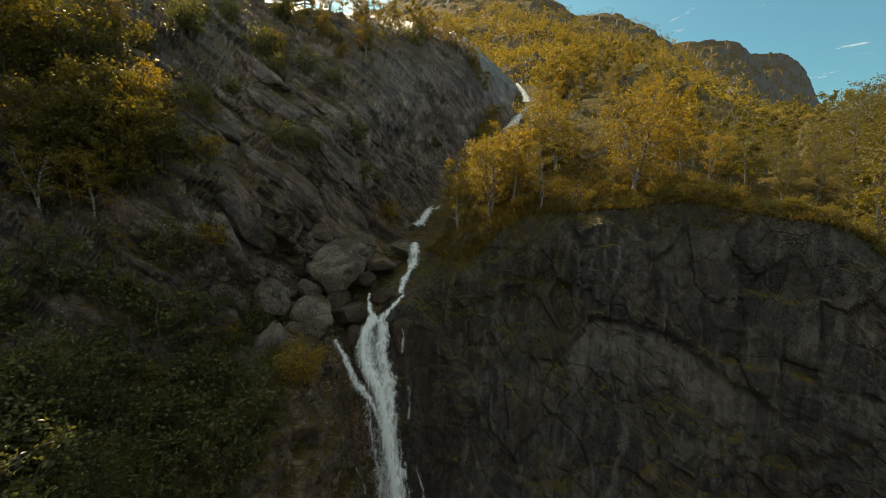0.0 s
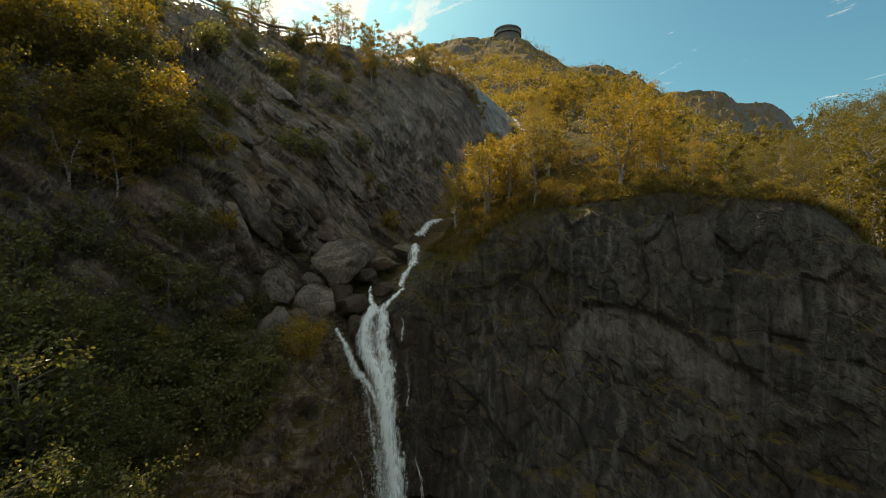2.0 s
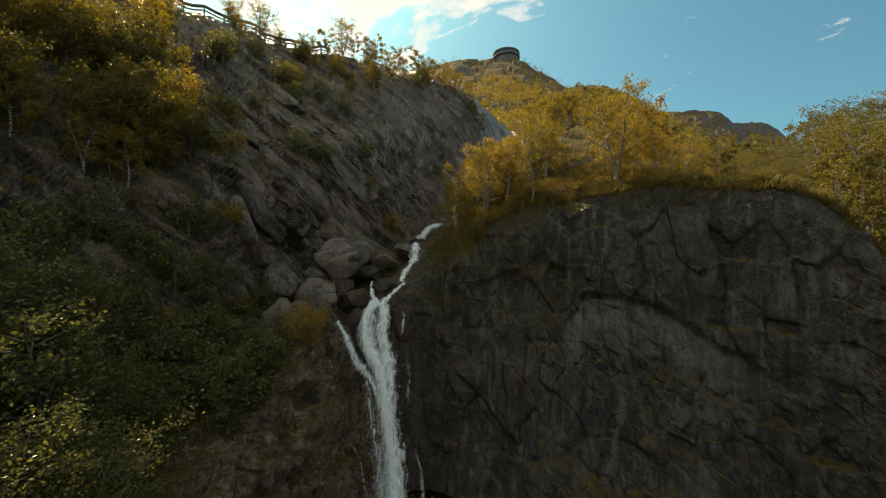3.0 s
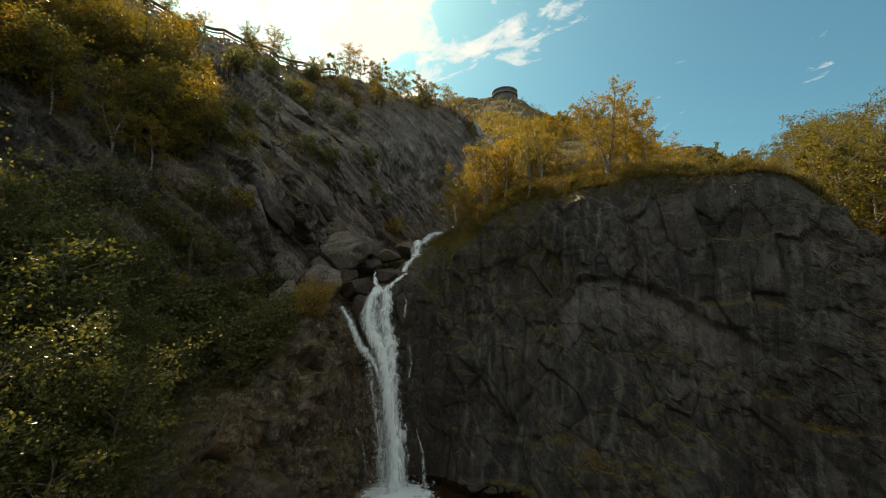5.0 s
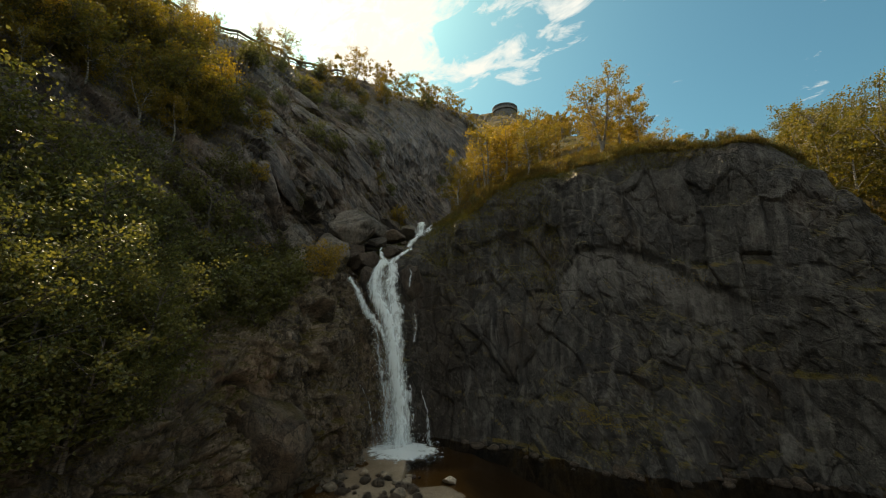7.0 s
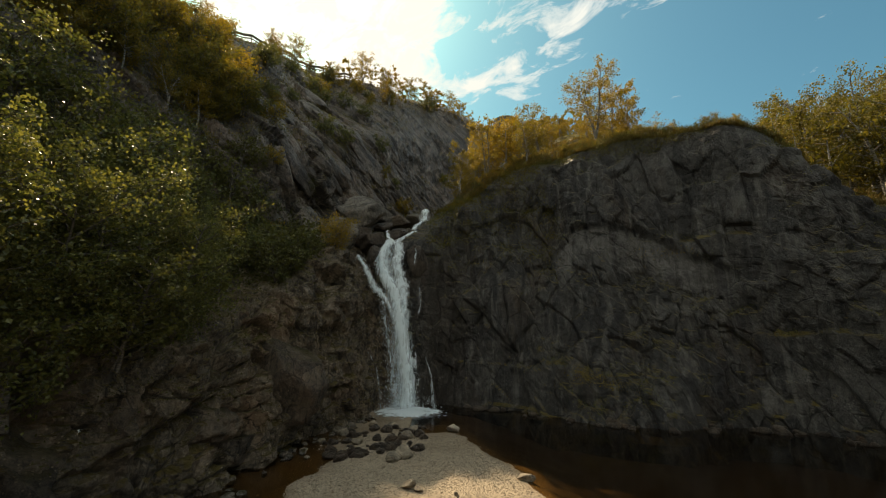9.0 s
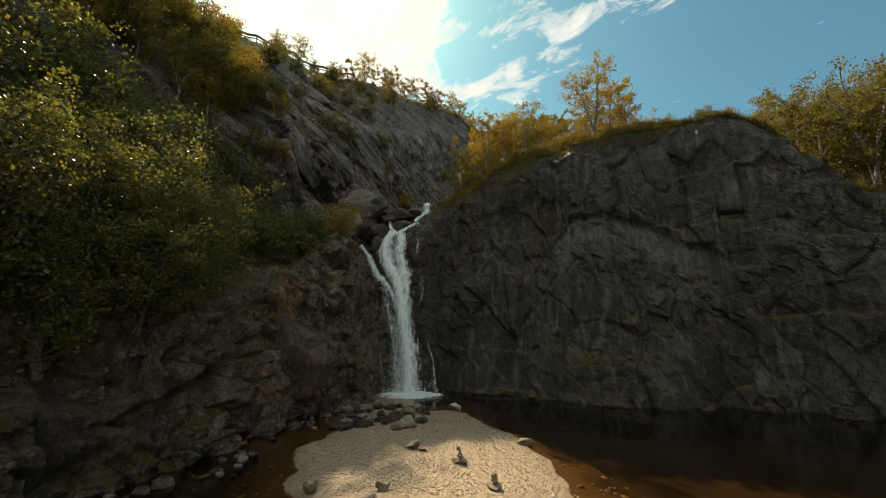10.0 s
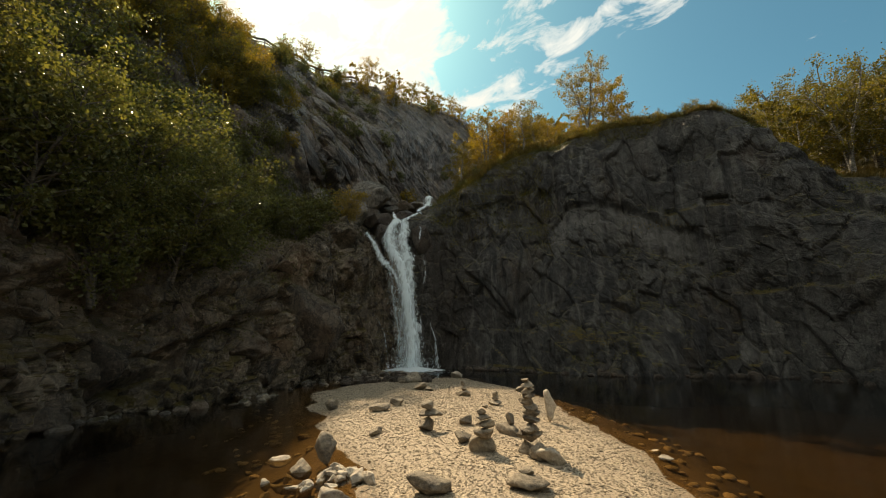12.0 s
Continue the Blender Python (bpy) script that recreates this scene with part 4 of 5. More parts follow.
# pebbles of the bar
pv, pf = [], []
shapes = [stone_shape((1, RNG.uniform(0.6, 1), RNG.uniform(0.35, 0.55)), 60 + k, 1, 8, 20, 0) for k in range(8)]
count = 0
while count < 66000:
    y = -3.5 + 20.0 * RNG.uniform(0, 1) ** 1.7
    x = RNG.uniform(-6.5, 4.6)
    z = bed_at(x, y)
    if z < -0.12 or (z < 0.02 and RNG.uniform() < 0.6):
        continue
    s = (0.015 + 0.036 * RNG.uniform() ** 2) * (1 + 0.9 * (RNG.uniform() < 0.03)) * (1.0 + 0.03 * max(y, 0))
    v, f = shapes[count % 8]
    a = RNG.uniform(0, 6.28)
    c, d = math.cos(a) * s, math.sin(a) * s
    pv.append(np.stack([v[:, 0] * c - v[:, 1] * d + x, v[:, 0] * d + v[:, 1] * c + y, v[:, 2] * s + z + 0.08 * s], 1))
    pf.append(f + len(v) * count)
    count += 1
tagged(mesh_object("pebbles", np.concatenate(pv), np.concatenate(pf), PEBBLE), "countless pale grey and brown pebbles on the bar", "pebbles", kind="stuff")


# ---- falling water ----
def ribbon(path, widths, steps=14, across=9, seed=0, bulge=0.12, wobble=0.05):
    """A sheet of water along a path, with a width at each of its points."""
    rows_in = np.concatenate([np.array(path, float), np.array(widths, float)[:, None]], 1)
    line = spline(rows_in, [steps] * (len(rows_in) - 1))
    along = np.gradient(line[:, :3], axis=0)
    along /= np.linalg.norm(along, axis=1, keepdims=True)
    sidew = np.cross(along, np.array([0.0, -0.8, 0.6]))
    sidew /= np.linalg.norm(sidew, axis=1, keepdims=True) + 1e-9
    out = np.cross(sidew, along)
    out *= np.sign(out @ np.array([0.0, -0.8, 0.6]))[:, None]
    s = np.linspace(-0.5, 0.5, across)
    ragged = 1 + 0.28 * soft_noise(line[:, :3], 1.6, seed)
    p = line[:, None, :3] + sidew[:, None] * (s[None, :, None] * (line[:, 3] * ragged)[:, None, None]) + out[:, None] * (bulge * (1 - 4 * s ** 2))[None, :, None]
    flat = p.reshape(-1, 3)
    flat = flat + wobble * np.stack([soft_noise(flat, 2.5, seed + k) for k in (1, 2, 3)], 1)
    n = len(line)
    uv = np.stack([np.tile(s + 0.5, n), np.repeat(np.linspace(0, 1, n), across)], 1)
    return flat, grid_faces(n, across), uv


def water_part(name, shape, mat, parent, label=""):
    ob = mesh_object(name, shape[0], shape[1], mat, True, shape[2])
    ob.parent = parent
    return tagged(ob, label) if label else ob


fall = tagged(new("waterfall"), "white waterfall dropping into the brown pool", "waterfall")
CORE = [(-4.79, 26.39, 12.48), (-5.28, 26.08, 11.84), (-5.42, 25.62, 10.87), (-5.36, 25.29, 10.18), (-4.96, 24.97, 9.22), (-4.21, 24.61, 8.12), (-3.79, 24.11, 6.49), (-3.52, 23.68, 4.81), (-3.24, 23.34, 3.21), (-3.02, 23.04, 1.68), (-3.0, 22.7, 0.0)]
VEIL = [(-4.21, 26.3, 12.29), (-4.11, 25.87, 11.39), (-4.2, 25.41, 10.43), (-3.83, 24.97, 9.21), (-3.53, 24.51, 7.82), (-3.43, 23.94, 5.92), (-3.27, 23.51, 4.0), (-3.06, 23.11, 2.06), (-2.9, 22.75, 0.0)]
SIDE = [(-7.41, 25.79, 11.22), (-6.64, 25.3, 10.19), (-5.97, 24.84, 8.82), (-5.32, 24.61, 8.13), (-4.94, 24.29, 7.08), (-4.69, 23.87, 5.64), (-4.29, 23.45, 3.74), (-3.99, 23.09, 1.93), (-3.75, 22.8, 0.0)]


def beside(path, dx, dy):
    return [(x + dx, y + dy, z) for x, y, z in path]


water_part("jet", ribbon([(-5.42, 28.2, 13.85), (-5.36, 27.54, 13.52), (-5.14, 26.87, 12.92), (-4.78, 26.37, 12.4)], [0.3, 0.42, 0.5, 0.9], seed=1), FALL, fall)
water_part("jet", ribbon([(-2.9, 28.1, 13.75), (-3.22, 27.53, 13.5), (-3.88, 26.81, 12.87), (-4.5, 26.34, 12.3)], [0.35, 0.45, 0.55, 0.9], seed=11), FALL, fall)
water_part("jet", ribbon(CORE, [1.0, 0.95, 0.8, 0.8, 1.0, 1.15, 1.15, 1.15, 1.2, 1.3, 1.5], seed=17, bulge=0.3), CORE_WATER, fall)
water_part("jet", ribbon(beside(CORE, 0.12, 0.1), [1.4, 1.6, 1.7, 1.7, 1.7, 1.7, 1.7, 1.7, 1.8, 1.9, 2.1], seed=19, bulge=0.2), FALL, fall)
water_part("jet", ribbon(VEIL, [1.2, 1.1, 1.3, 1.4, 1.2, 1.0, 1.1, 1.3, 1.5], seed=23, bulge=0.2), FALL, fall, "thin broken veil of falling water")
water_part("jet", ribbon(beside(VEIL, -0.35, 0.25), [1.1, 1.2, 1.4, 1.5, 1.5, 1.3, 1.5, 1.7, 1.9], seed=24, bulge=0.2), THIN, fall, "thin broken veil of falling water")
water_part("side_stream", ribbon(SIDE[:4] + [(-4.6, 24.35, 7.2), (-4.1, 24.05, 6.0)], [0.4, 0.55, 0.75, 0.7, 0.6, 0.5], seed=25), FALL, fall, "thin white stream to one side of the fall")
water_part("side_stream", ribbon(SIDE[3:], [0.3, 0.4, 0.5, 0.6, 0.7, 0.9], seed=26), THIN, fall, "thin broken trickle to one side of the fall")
water_part("veil", ribbon(beside(SIDE[3:], 0.45, 0.2), [0.5, 0.8, 1.0, 1.3, 1.6, 1.8], seed=27), FAINT, fall, "faint mist between the two streams")
water_part("side_stream", ribbon([(-2.83, 26.12, 11.92), (-2.7, 25.75, 11.38), (-2.76, 25.3, 10.43)], [0.3, 0.34, 0.5], seed=28), THIN, fall, "thin trickle over a dark ledge")
water_part("side_stream", ribbon([(-2.38, 24.6, 8.58), (-2.18, 24.3, 7.82), (-2.24, 24.0, 6.49)], [0.15, 0.4, 0.5], seed=29), FAINT, fall, "thin trickle down dark wet rock")
water_part("side_stream", ribbon([(-1.74, 23.39, 3.47), (-1.38, 23.1, 2.31), (-1.1, 22.8, 0.1)], [0.15, 0.3, 0.7], seed=30), THIN, fall, "thin trickle down dark wet rock")
water_part("side_stream", ribbon([(-6.88, 23.2, 2.88), (-6.34, 22.9, 1.92), (-6.0, 22.5, 0.1)], [0.2, 0.35, 0.5], seed=31), THIN, fall, "thin trickle near the fall's foot")
water_part("side_stream", ribbon([(-6.04, 23.4, 4.0), (-5.19, 23.1, 2.69), (-4.83, 22.8, 1.3), (-4.7, 22.6, 0.1)], [0.12, 0.22, 0.35, 0.5], seed=33), THIN, fall, "thin trickle near the fall's foot")
water_part("spray", ribbon([(-4.0, 22.7, 4.2), (-3.7, 22.45, 2.2), (-3.3, 22.1, 0.05)], [1.3, 2.1, 3.0], seed=37, bulge=0.35), FAINT, fall, "torn spray at the foot of the fall")
# drops flung off the falling water
drops = np.random.default_rng(91)
lines = [spline(np.array(q, float), [20] * (len(q) - 1)) for q in (CORE, VEIL, SIDE)]
at = np.concatenate([l[drops.integers(0, len(l), m)] for l, m in zip(lines, (3400, 2200, 1100))])
low = np.clip((12.5 - at[:, 2:3]) / 12.5, 0, 1)
at = at + drops.normal(0, 1, at.shape) * (0.13 + 0.2 * low) * np.array([1, 0.5, 0.9]) + [0, -0.15, 0]
at = np.concatenate([at, np.stack([drops.normal(-3.0, 0.8, 900), drops.normal(22.3, 0.45, 900), np.abs(drops.normal(0, 0.55, 900))], 1)])
at[:, 2] = np.maximum(at[:, 2], 0.03)
gem = np.array([(1, 0, 0), (0, 1, 0), (-1, 0, 0), (0, -1, 0), (0, 0, 2.6), (0, 0, -2.6)])
gem_faces = np.array([(0, 1, 4), (1, 2, 4), (2, 3, 4), (3, 0, 4), (1, 0, 5), (2, 1, 5), (3, 2, 5), (0, 3, 5)])
fat = drops.uniform(0.006, 0.02, (len(at), 1, 1))
ob = mesh_object("spray", (at[:, None] + gem[None] * fat).reshape(-1, 3), (gem_faces[None] + 6 * np.arange(len(at))[:, None, None]).reshape(-1, 3), DROPS)
ob.parent = fall
tagged(ob, "white drops flung off the falling water", kind="stuff")
fx, fy = np.meshgrid(np.linspace(-1, 1, 25), np.linspace(-1, 1, 25), indexing="ij")
fr = np.hypot(fx, fy)
keep = np.stack([-2.8 + 2.6 * fx.ravel(), 22.0 + 2.0 * fy.ravel(), 0.04 + 0.3 * np.maximum(0, 1 - fr.ravel() * 1.1) + 0.04 * soft_noise(np.stack([fx.ravel() * 5, fy.ravel() * 5, fx.ravel() * 0], 1), 1, 3)], 1)
fo = mesh_object("foam", keep, grid_faces(25, 25), FOAM, True, np.stack([np.minimum(1, 0.5 + 0.62 * fr.ravel() ** 2), fy.ravel()], 1))
fo.parent = fall
tagged(fo, "churned white foam where the fall meets the pool")


def cascade(path, widths, seed, label):
    c = tagged(new("cascade"), label, "stream")
    water_part("water_sheet", ribbon(path, widths, seed=seed, bulge=0.2, wobble=0.08), FALL, c)
    return c


def on_land(x, y, up=0.12, side=""):
    q = spot(x, y, VCUT[3] - 10, NV, side)
    return (x, y, float(q[2]) + up)


cascade([(-3.2, 28.1, 13.8), (-3.0, 29.3, 14.5), (-2.6, 30.4, 15.2), (-2.4, 31.2, 15.6), (-2.3, 31.6, 16.6), (-2.4, 33.0, 17.0)], [0.6, 0.7, 0.6, 1.2, 1.2, 0.9], 41, "white cascade between boulders above the fall")
cascade([(-3.0, 41.5, 17.9), (-2.3, 43.0, 18.3), (-1.6, 45.0, 19.4), (-0.2, 46.5, 20.0)], [1.6, 1.4, 1.2, 1.0], 43, "white stream sliding down dark slabs")
cascade([(1.2, 48, 20.8), (2.2, 51, 22.2)], [0.8, 0.8], 47, "short white run of the upper stream")
cascade([on_land(x, y, 0.35, "") for x, y in ((8.2, 63.0), (9.6, 65.2), (10.4, 66.5), (12.4, 70.5))], [2.4, 2.2, 2.0, 1.6], 53, "white run of the upper stream below the trees")
cascade([on_land(x, y, 0.5, "") for x, y in ((10.4, 66.5), (12.6, 70.0), (15.1, 74.0))], [2.6, 2.4, 1.6], 59, "distant white cascade on the hillside")
cascade([on_land(x, y, 0.5, "") for x, y in ((15.9, 77.0), (16.2, 79.0), (15.8, 82.5), (15.5, 85.4))], [2.2, 2.0, 1.5, 0.9], 61, "distant white cascade on the hillside")
cascade([(-11.0, 7.0, 2.6), (-10.85, 6.85, 1.4), (-10.6, 6.7, 0.1)], [0.1, 0.14, 0.3], 67, "thin trickle running down a dark block")


# ---- trees and shrubs ----
def tube(points, radii, sides=5):
    pts, r = np.asarray(points, float), np.asarray(radii, float)
    d = np.gradient(pts, axis=0)
    d /= np.linalg.norm(d, axis=1, keepdims=True) + 1e-9
    a = np.cross(d, np.array([0.31, 0.2, 0.93]))
    a /= np.linalg.norm(a, axis=1, keepdims=True) + 1e-9
    b = np.cross(d, a)
    t = np.linspace(0, 2 * math.pi, sides, endpoint=False)
    ringp = pts[:, None] + r[:, None, None] * (a[:, None] * np.cos(t)[None, :, None] + b[:, None] * np.sin(t)[None, :, None])
    n = len(pts)
    i = (np.arange(n - 1)[:, None] * sides + np.arange(sides)[None]).ravel()
    j = (np.arange(n - 1)[:, None] * sides + (np.arange(sides)[None] + 1) % sides).ravel()
    return ringp.reshape(-1, 3), np.stack([i, j, j + sides, i + sides], 1)


def joined(shapes):
    off, vs, fs = 0, [], []
    for v, f in shapes:
        vs.append(v)
        fs.append(f + off)
        off += len(v)
    return np.concatenate(vs), np.concatenate(fs)


def leaves_at(centres, size, rng, droop=0.3):
    """Small folded leaves, each of four corners, one at every centre."""
    n = len(centres)
    d = rng.normal(size=(n, 3))
    d[:, 2] -= droop
    d /= np.linalg.norm(d, axis=1, keepdims=True)
    e = np.cross(d, rng.normal(size=(n, 3)))
    e /= np.linalg.norm(e, axis=1, keepdims=True) + 1e-9
    s = size * rng.uniform(0.65, 1.25, (n, 1))
    nn = np.cross(d, e) * s * 0.12
    v = np.stack([centres - d * s * 0.5, centres + e * s * 0.36 + nn, centres + d * s * 0.5, centres - e * s * 0.36 + nn], 1).reshape(-1, 3)
    i = np.arange(n) * 4
    return v, np.stack([i, i + 1, i + 2, i + 3], 1)


def tree_shapes(seed, height, spread, leaves, leaf, stems=1, low=0.22, limbs=17, fuzz=0.2):
    """Wood and leaves of a small broad-leaved tree: tapered stems, rising limbs, twigs, leaves along the twigs."""
    rng = np.random.default_rng(seed)
    wood, twig_a, twig_b = [], [], []
    for s in range(stems):
        h = height * (1 - 0.14 * s * rng.uniform(0.6, 1.3))
        away = rng.uniform(0, 6.28)
        tilt = (0.05 if stems == 1 else 0.22) * h * rng.uniform(0.5, 1.2)
        k = np.linspace(0, 1, 9)
        trunk = np.stack([math.cos(away) * tilt * k ** 1.3 + 0.03 * h * np.sin(k * 5 + s), math.sin(away) * tilt * k ** 1.3 + 0.03 * h * np.cos(k * 4 + s) - 0.03 * h, h * k - 0.25], 1)
        r0 = 0.018 * height + 0.015
        wood.append(tube(trunk, r0 * (1 - 0.88 * k) + 0.006, 6))
        for b in range(limbs):
            f = low + (0.97 - low) * (b + rng.uniform(0, 0.8)) / limbs
            base = np.array([np.interp(f, k, trunk[:, c]) for c in range(3)])
            az = b * 2.4 + rng.uniform(-0.5, 0.5)
            length = spread * (0.35 + 1.0 * math.sin(math.pi * min(1.0, (1 - f) * 0.9 + 0.12)) ** 0.8) * rng.uniform(0.65, 1.15)
            rise = rng.uniform(0.35, 1.0)
            way = np.array([math.cos(az), math.sin(az), rise])
            way /= np.linalg.norm(way)
            m = np.linspace(0, 1, 5)
            limb = base + way * (m * length)[:, None] + np.stack([0 * m, 0 * m, -0.12 * length * m ** 2], 1) + 0.05 * length * np.stack([np.sin(m * 4 + b), np.cos(m * 3 + b), 0 * m], 1) * m[:, None]
            wood.append(tube(limb, r0 * 0.42 * (1 - f * 0.6) * (1 - 0.8 * m) + 0.004, 4))
            for w in range(5):
                g = rng.uniform(0.3, 1.0)
                tb = np.array([np.interp(g, m, limb[:, c]) for c in range(3)])
                tw = way * rng.uniform(0.2, 0.9) + rng.normal(0, 0.6, 3)
                tw /= np.linalg.norm(tw)
                te = tb + tw * spread * rng.uniform(0.2, 0.5)
                twig_a.append(tb)
                twig_b.append(te)
                if w < 2:
                    wood.append(tube(np.stack([tb, te]), np.array([0.007, 0.003]) * (1 + height * 0.1), 3))
    a, b = np.array(twig_a), np.array(twig_b)
    pick = rng.integers(0, len(a), leaves)
    g = rng.uniform(0.1, 1.08, (leaves, 1))
    pts = a[pick] * (1 - g) + b[pick] * g + rng.normal(0, fuzz * spread * 0.5, (leaves, 3)) * np.array([1, 1, 0.8])
    return joined(wood), leaves_at(pts, leaf, rng)


def tree(name, seed, height, spread, leaves, leaf, bark, foliage, label, category, group, at, turn=0, **more):
    wood, crown = tree_shapes(seed, height, spread, leaves, leaf, **more)
    t = tagged(new(name), label, category, group)
    part("trunk" if category == "tree" else "stem", wood, bark, t)
    part("crown" if category == "tree" else "foliage", crown, foliage, t, smooth=False)
    t.matrix_basis = pose(*at, 0, 0, turn)
    return t


def again(ob, at, turn, size, label=""):
    """A copy of a tree at another place, size and turn."""
    c = copy_thing(ob, pose(*at, 0, 0, turn))
    c.scale = (size * RNG.uniform(0.85, 1.12), size * RNG.uniform(0.85, 1.12), size)
    return tagged(c, label) if label else c


def above(x, y, v0, v1, side, sink=0.1):
    q = spot(x, y, v0, v1, side)
    return (float(q[0]), float(q[1]), float(q[2]) - sink)


# birches on the plateau
GB = "birches on the plateau"
golds = [tree("birch", 1000 + k, 5.8, 1.45, 2300, 0.17, BIRCH, GOLD_LEAF, "slender birch with golden autumn leaves on the plateau", "tree", GB, above(x, y, VCUT[4], VCUT[6], "east"), 40 * k, stems=st)
         for k, (x, y, st) in enumerate([(9.4, 33.6, 2), (5.4, 30.9, 1), (3.6, 30.2, 2), (15.4, 28.6, 1), (8.0, 36.0, 2), (17.6, 29.2, 1)])]
FAR = [tree("birch", 1040 + k, 5.6, 1.3, 900, 0.25, BIRCH, GOLD_LEAF, "golden birch in the grove behind the plateau", "tree", GB, above(x, y, VCUT[5], VCUT[8], "east"), 0, limbs=10) for k, (x, y) in enumerate([(22.0, 58.0), (14.0, 57.0), (27.0, 62.0)])]
FAR_MIX = [tree("birch", 1050 + k, 6.2, 1.5, 1100, 0.26, BIRCH, MIXED_LEAF, "olive-green birch in the wood behind the plateau", "tree", GB, above(x, y, VCUT[5], VCUT[8], "east"), 0, limbs=11) for k, (x, y) in enumerate([(34.0, 44.0), (40.0, 48.0), (46.0, 56.0)])]
TALLS = [tree("birch", 1060 + k, 8.6, 1.9, 4200, 0.16, BIRCH, MIXED_LEAF, "tall green-gold birch at the cliff's far end", "tree", GB, above(x, y, VCUT[4], VCUT[6], "east"), 0, stems=2, low=0.15) for k, (x, y) in enumerate([(30.6, 22.0), (34.5, 22.6)])]
tree("birch", 1080, 7.0, 1.75, 5200, 0.14, BIRCH, GOLD_LEAF, "broad golden birch standing alone at the cliff's edge", "tree", GB, above(12.6, 26.4, VCUT[4], VCUT[6], "east"), 0, stems=2, low=0.2)
thin = tree("birch", 1020, 4.6, 1.0, 900, 0.12, BIRCH, GOLD_LEAF, "thin half-bare birch on the plateau's edge", "tree", GB, above(7.0, 28.2, VCUT[4], VCUT[6], "east"), 0)
again(thin, above(17.4, 30.2, VCUT[4], VCUT[6], "east"), 70, 0.9)
again(thin, above(13.2, 29.2, VCUT[4], VCUT[6], "east"), 150, 1.0)
again(thin, above(21.2, 31.5, VCUT[4], VCUT[6], "east"), 250, 0.95)
taken = [(12.2, 26.2), (7.5, 28.9), (3.6, 30.2), (15.5, 30.5), (9.6, 31.0), (18.5, 31.5), (7.0, 28.2), (17.4, 30.2), (13.2, 29.2), (21.2, 31.5)]
tries = 0
while len(taken) < 190 and tries < 6000:
    tries += 1
    u = RNG.integers(UCUT[9] + 6, UCUT[18])
    v = RNG.integers(VCUT[4] + 8, VCUT[7] + 14)
    x, y, z = LAND[u, v]
    deep = y - np.interp(x, [0, 8, 16, 20, 27], [27, 28, 25, 21, 17])
    if x < 24 and y < 60 and deep < (3.0 if x < 11 else 8.0 if x < 27.5 else 2.0):
        continue
    if 0.58 < (x + 0.5) / (y + 6.8) < 0.86 and y < 32:
        continue
    room = ((0.607 if x < 24 else 0.66) * (y + 6.8) + 2.1 - z) / 6.0
    if y < 70 and x < 30 and room < 0.4:
        continue
    gap = 2.0 + 0.02 * max(deep, 0)
    if abs(x - np.interp(y, [33, 45, 60, 75, 105], [-2, -1, 4.5, 13, 19])) < 3.0 or any((x - a) ** 2 + (y - b) ** 2 < gap ** 2 for a, b in taken):
        continue
    if 0.15 < x / y < 0.245 and y > 33:
        continue
    taken.append((x, y))
    if x > 27 and y < 46:
        again(TALLS[RNG.integers(0, 2)], (x, y, z - 0.1), RNG.uniform(0, 360), RNG.uniform(0.7, 1.1) * (0.6 if x / (y + 6.8) < 0.86 else 1.0))
    else:
        kinds = FAR_MIX if x > 25 + 0.25 * (y - 40) else FAR if y > 52 else golds
        again(kinds[RNG.integers(0, len(kinds))], (x, y, z - 0.1), RNG.uniform(0, 360), min(RNG.uniform(0.7, 1.05) * 0.95, max(room, 0.4)))

# birches along the valley of the upper stream
for k in range(70):
    u = RNG.integers(UCUT[9] - 8, UCUT[12])
    x, y, z = LAND[u, RNG.integers(VCUT[6] + 5, NV - 2)]
    if abs(x - np.interp(y, [33, 45, 60, 75, 105], [-2, -1, 4.5, 13, 19])) > 2.2 and not 0.14 < x / y < 0.25:
        again(FAR[RNG.integers(0, 3)], (x, y, z - 0.1), RNG.uniform(0, 360), RNG.uniform(0.7, 1.05))
for k in range(20):
    u, v = int(np.interp(k / 19, [0, 1], [UCUT[6] + 10, UCUT[9] - 6])), VCUT[7] - RNG.integers(0, 14)
    x, y, z = LAND[u, v]
    again(FAR[RNG.integers(0, 3)] if k % 2 else golds[RNG.integers(0, 6)], (x, y, z - 0.1), RNG.uniform(0, 360), RNG.uniform(0.5, 0.85), "golden birch on the rim of the gorge")

# green trees of the west bank
GL = "trees on the west bank"
alders = [tree("alder", 1100 + k, h, sp, n, 0.115, BARK, GREEN_LEAF, "leafy green tree with yellowing tips on the dark bank", "tree", GL, above(x, y, VCUT[2], VCUT[5], "west", 0.2), 0, stems=3, low=0.12, fuzz=0.24)
          for k, (x, y, h, sp, n) in enumerate([(-11.6, 6.6, 6.2, 1.9, 13000), (-10.9, 9.8, 5.0, 1.7, 10000), (-12.6, 3.4, 5.0, 1.7, 10000)])]
light = [tree("alder", 1120 + k, 5.4, 1.75, 3800, 0.17, BARK, GREEN_LEAF, "leafy green tree on the dark bank", "tree", GL, above(x, y, VCUT[2], VCUT[5], "west", 0.2), 0, stems=3, low=0.12, fuzz=0.24) for k, (x, y) in enumerate([(-17.0, 5.5), (-17.4, 8.6), (-15.6, 12.4)])]
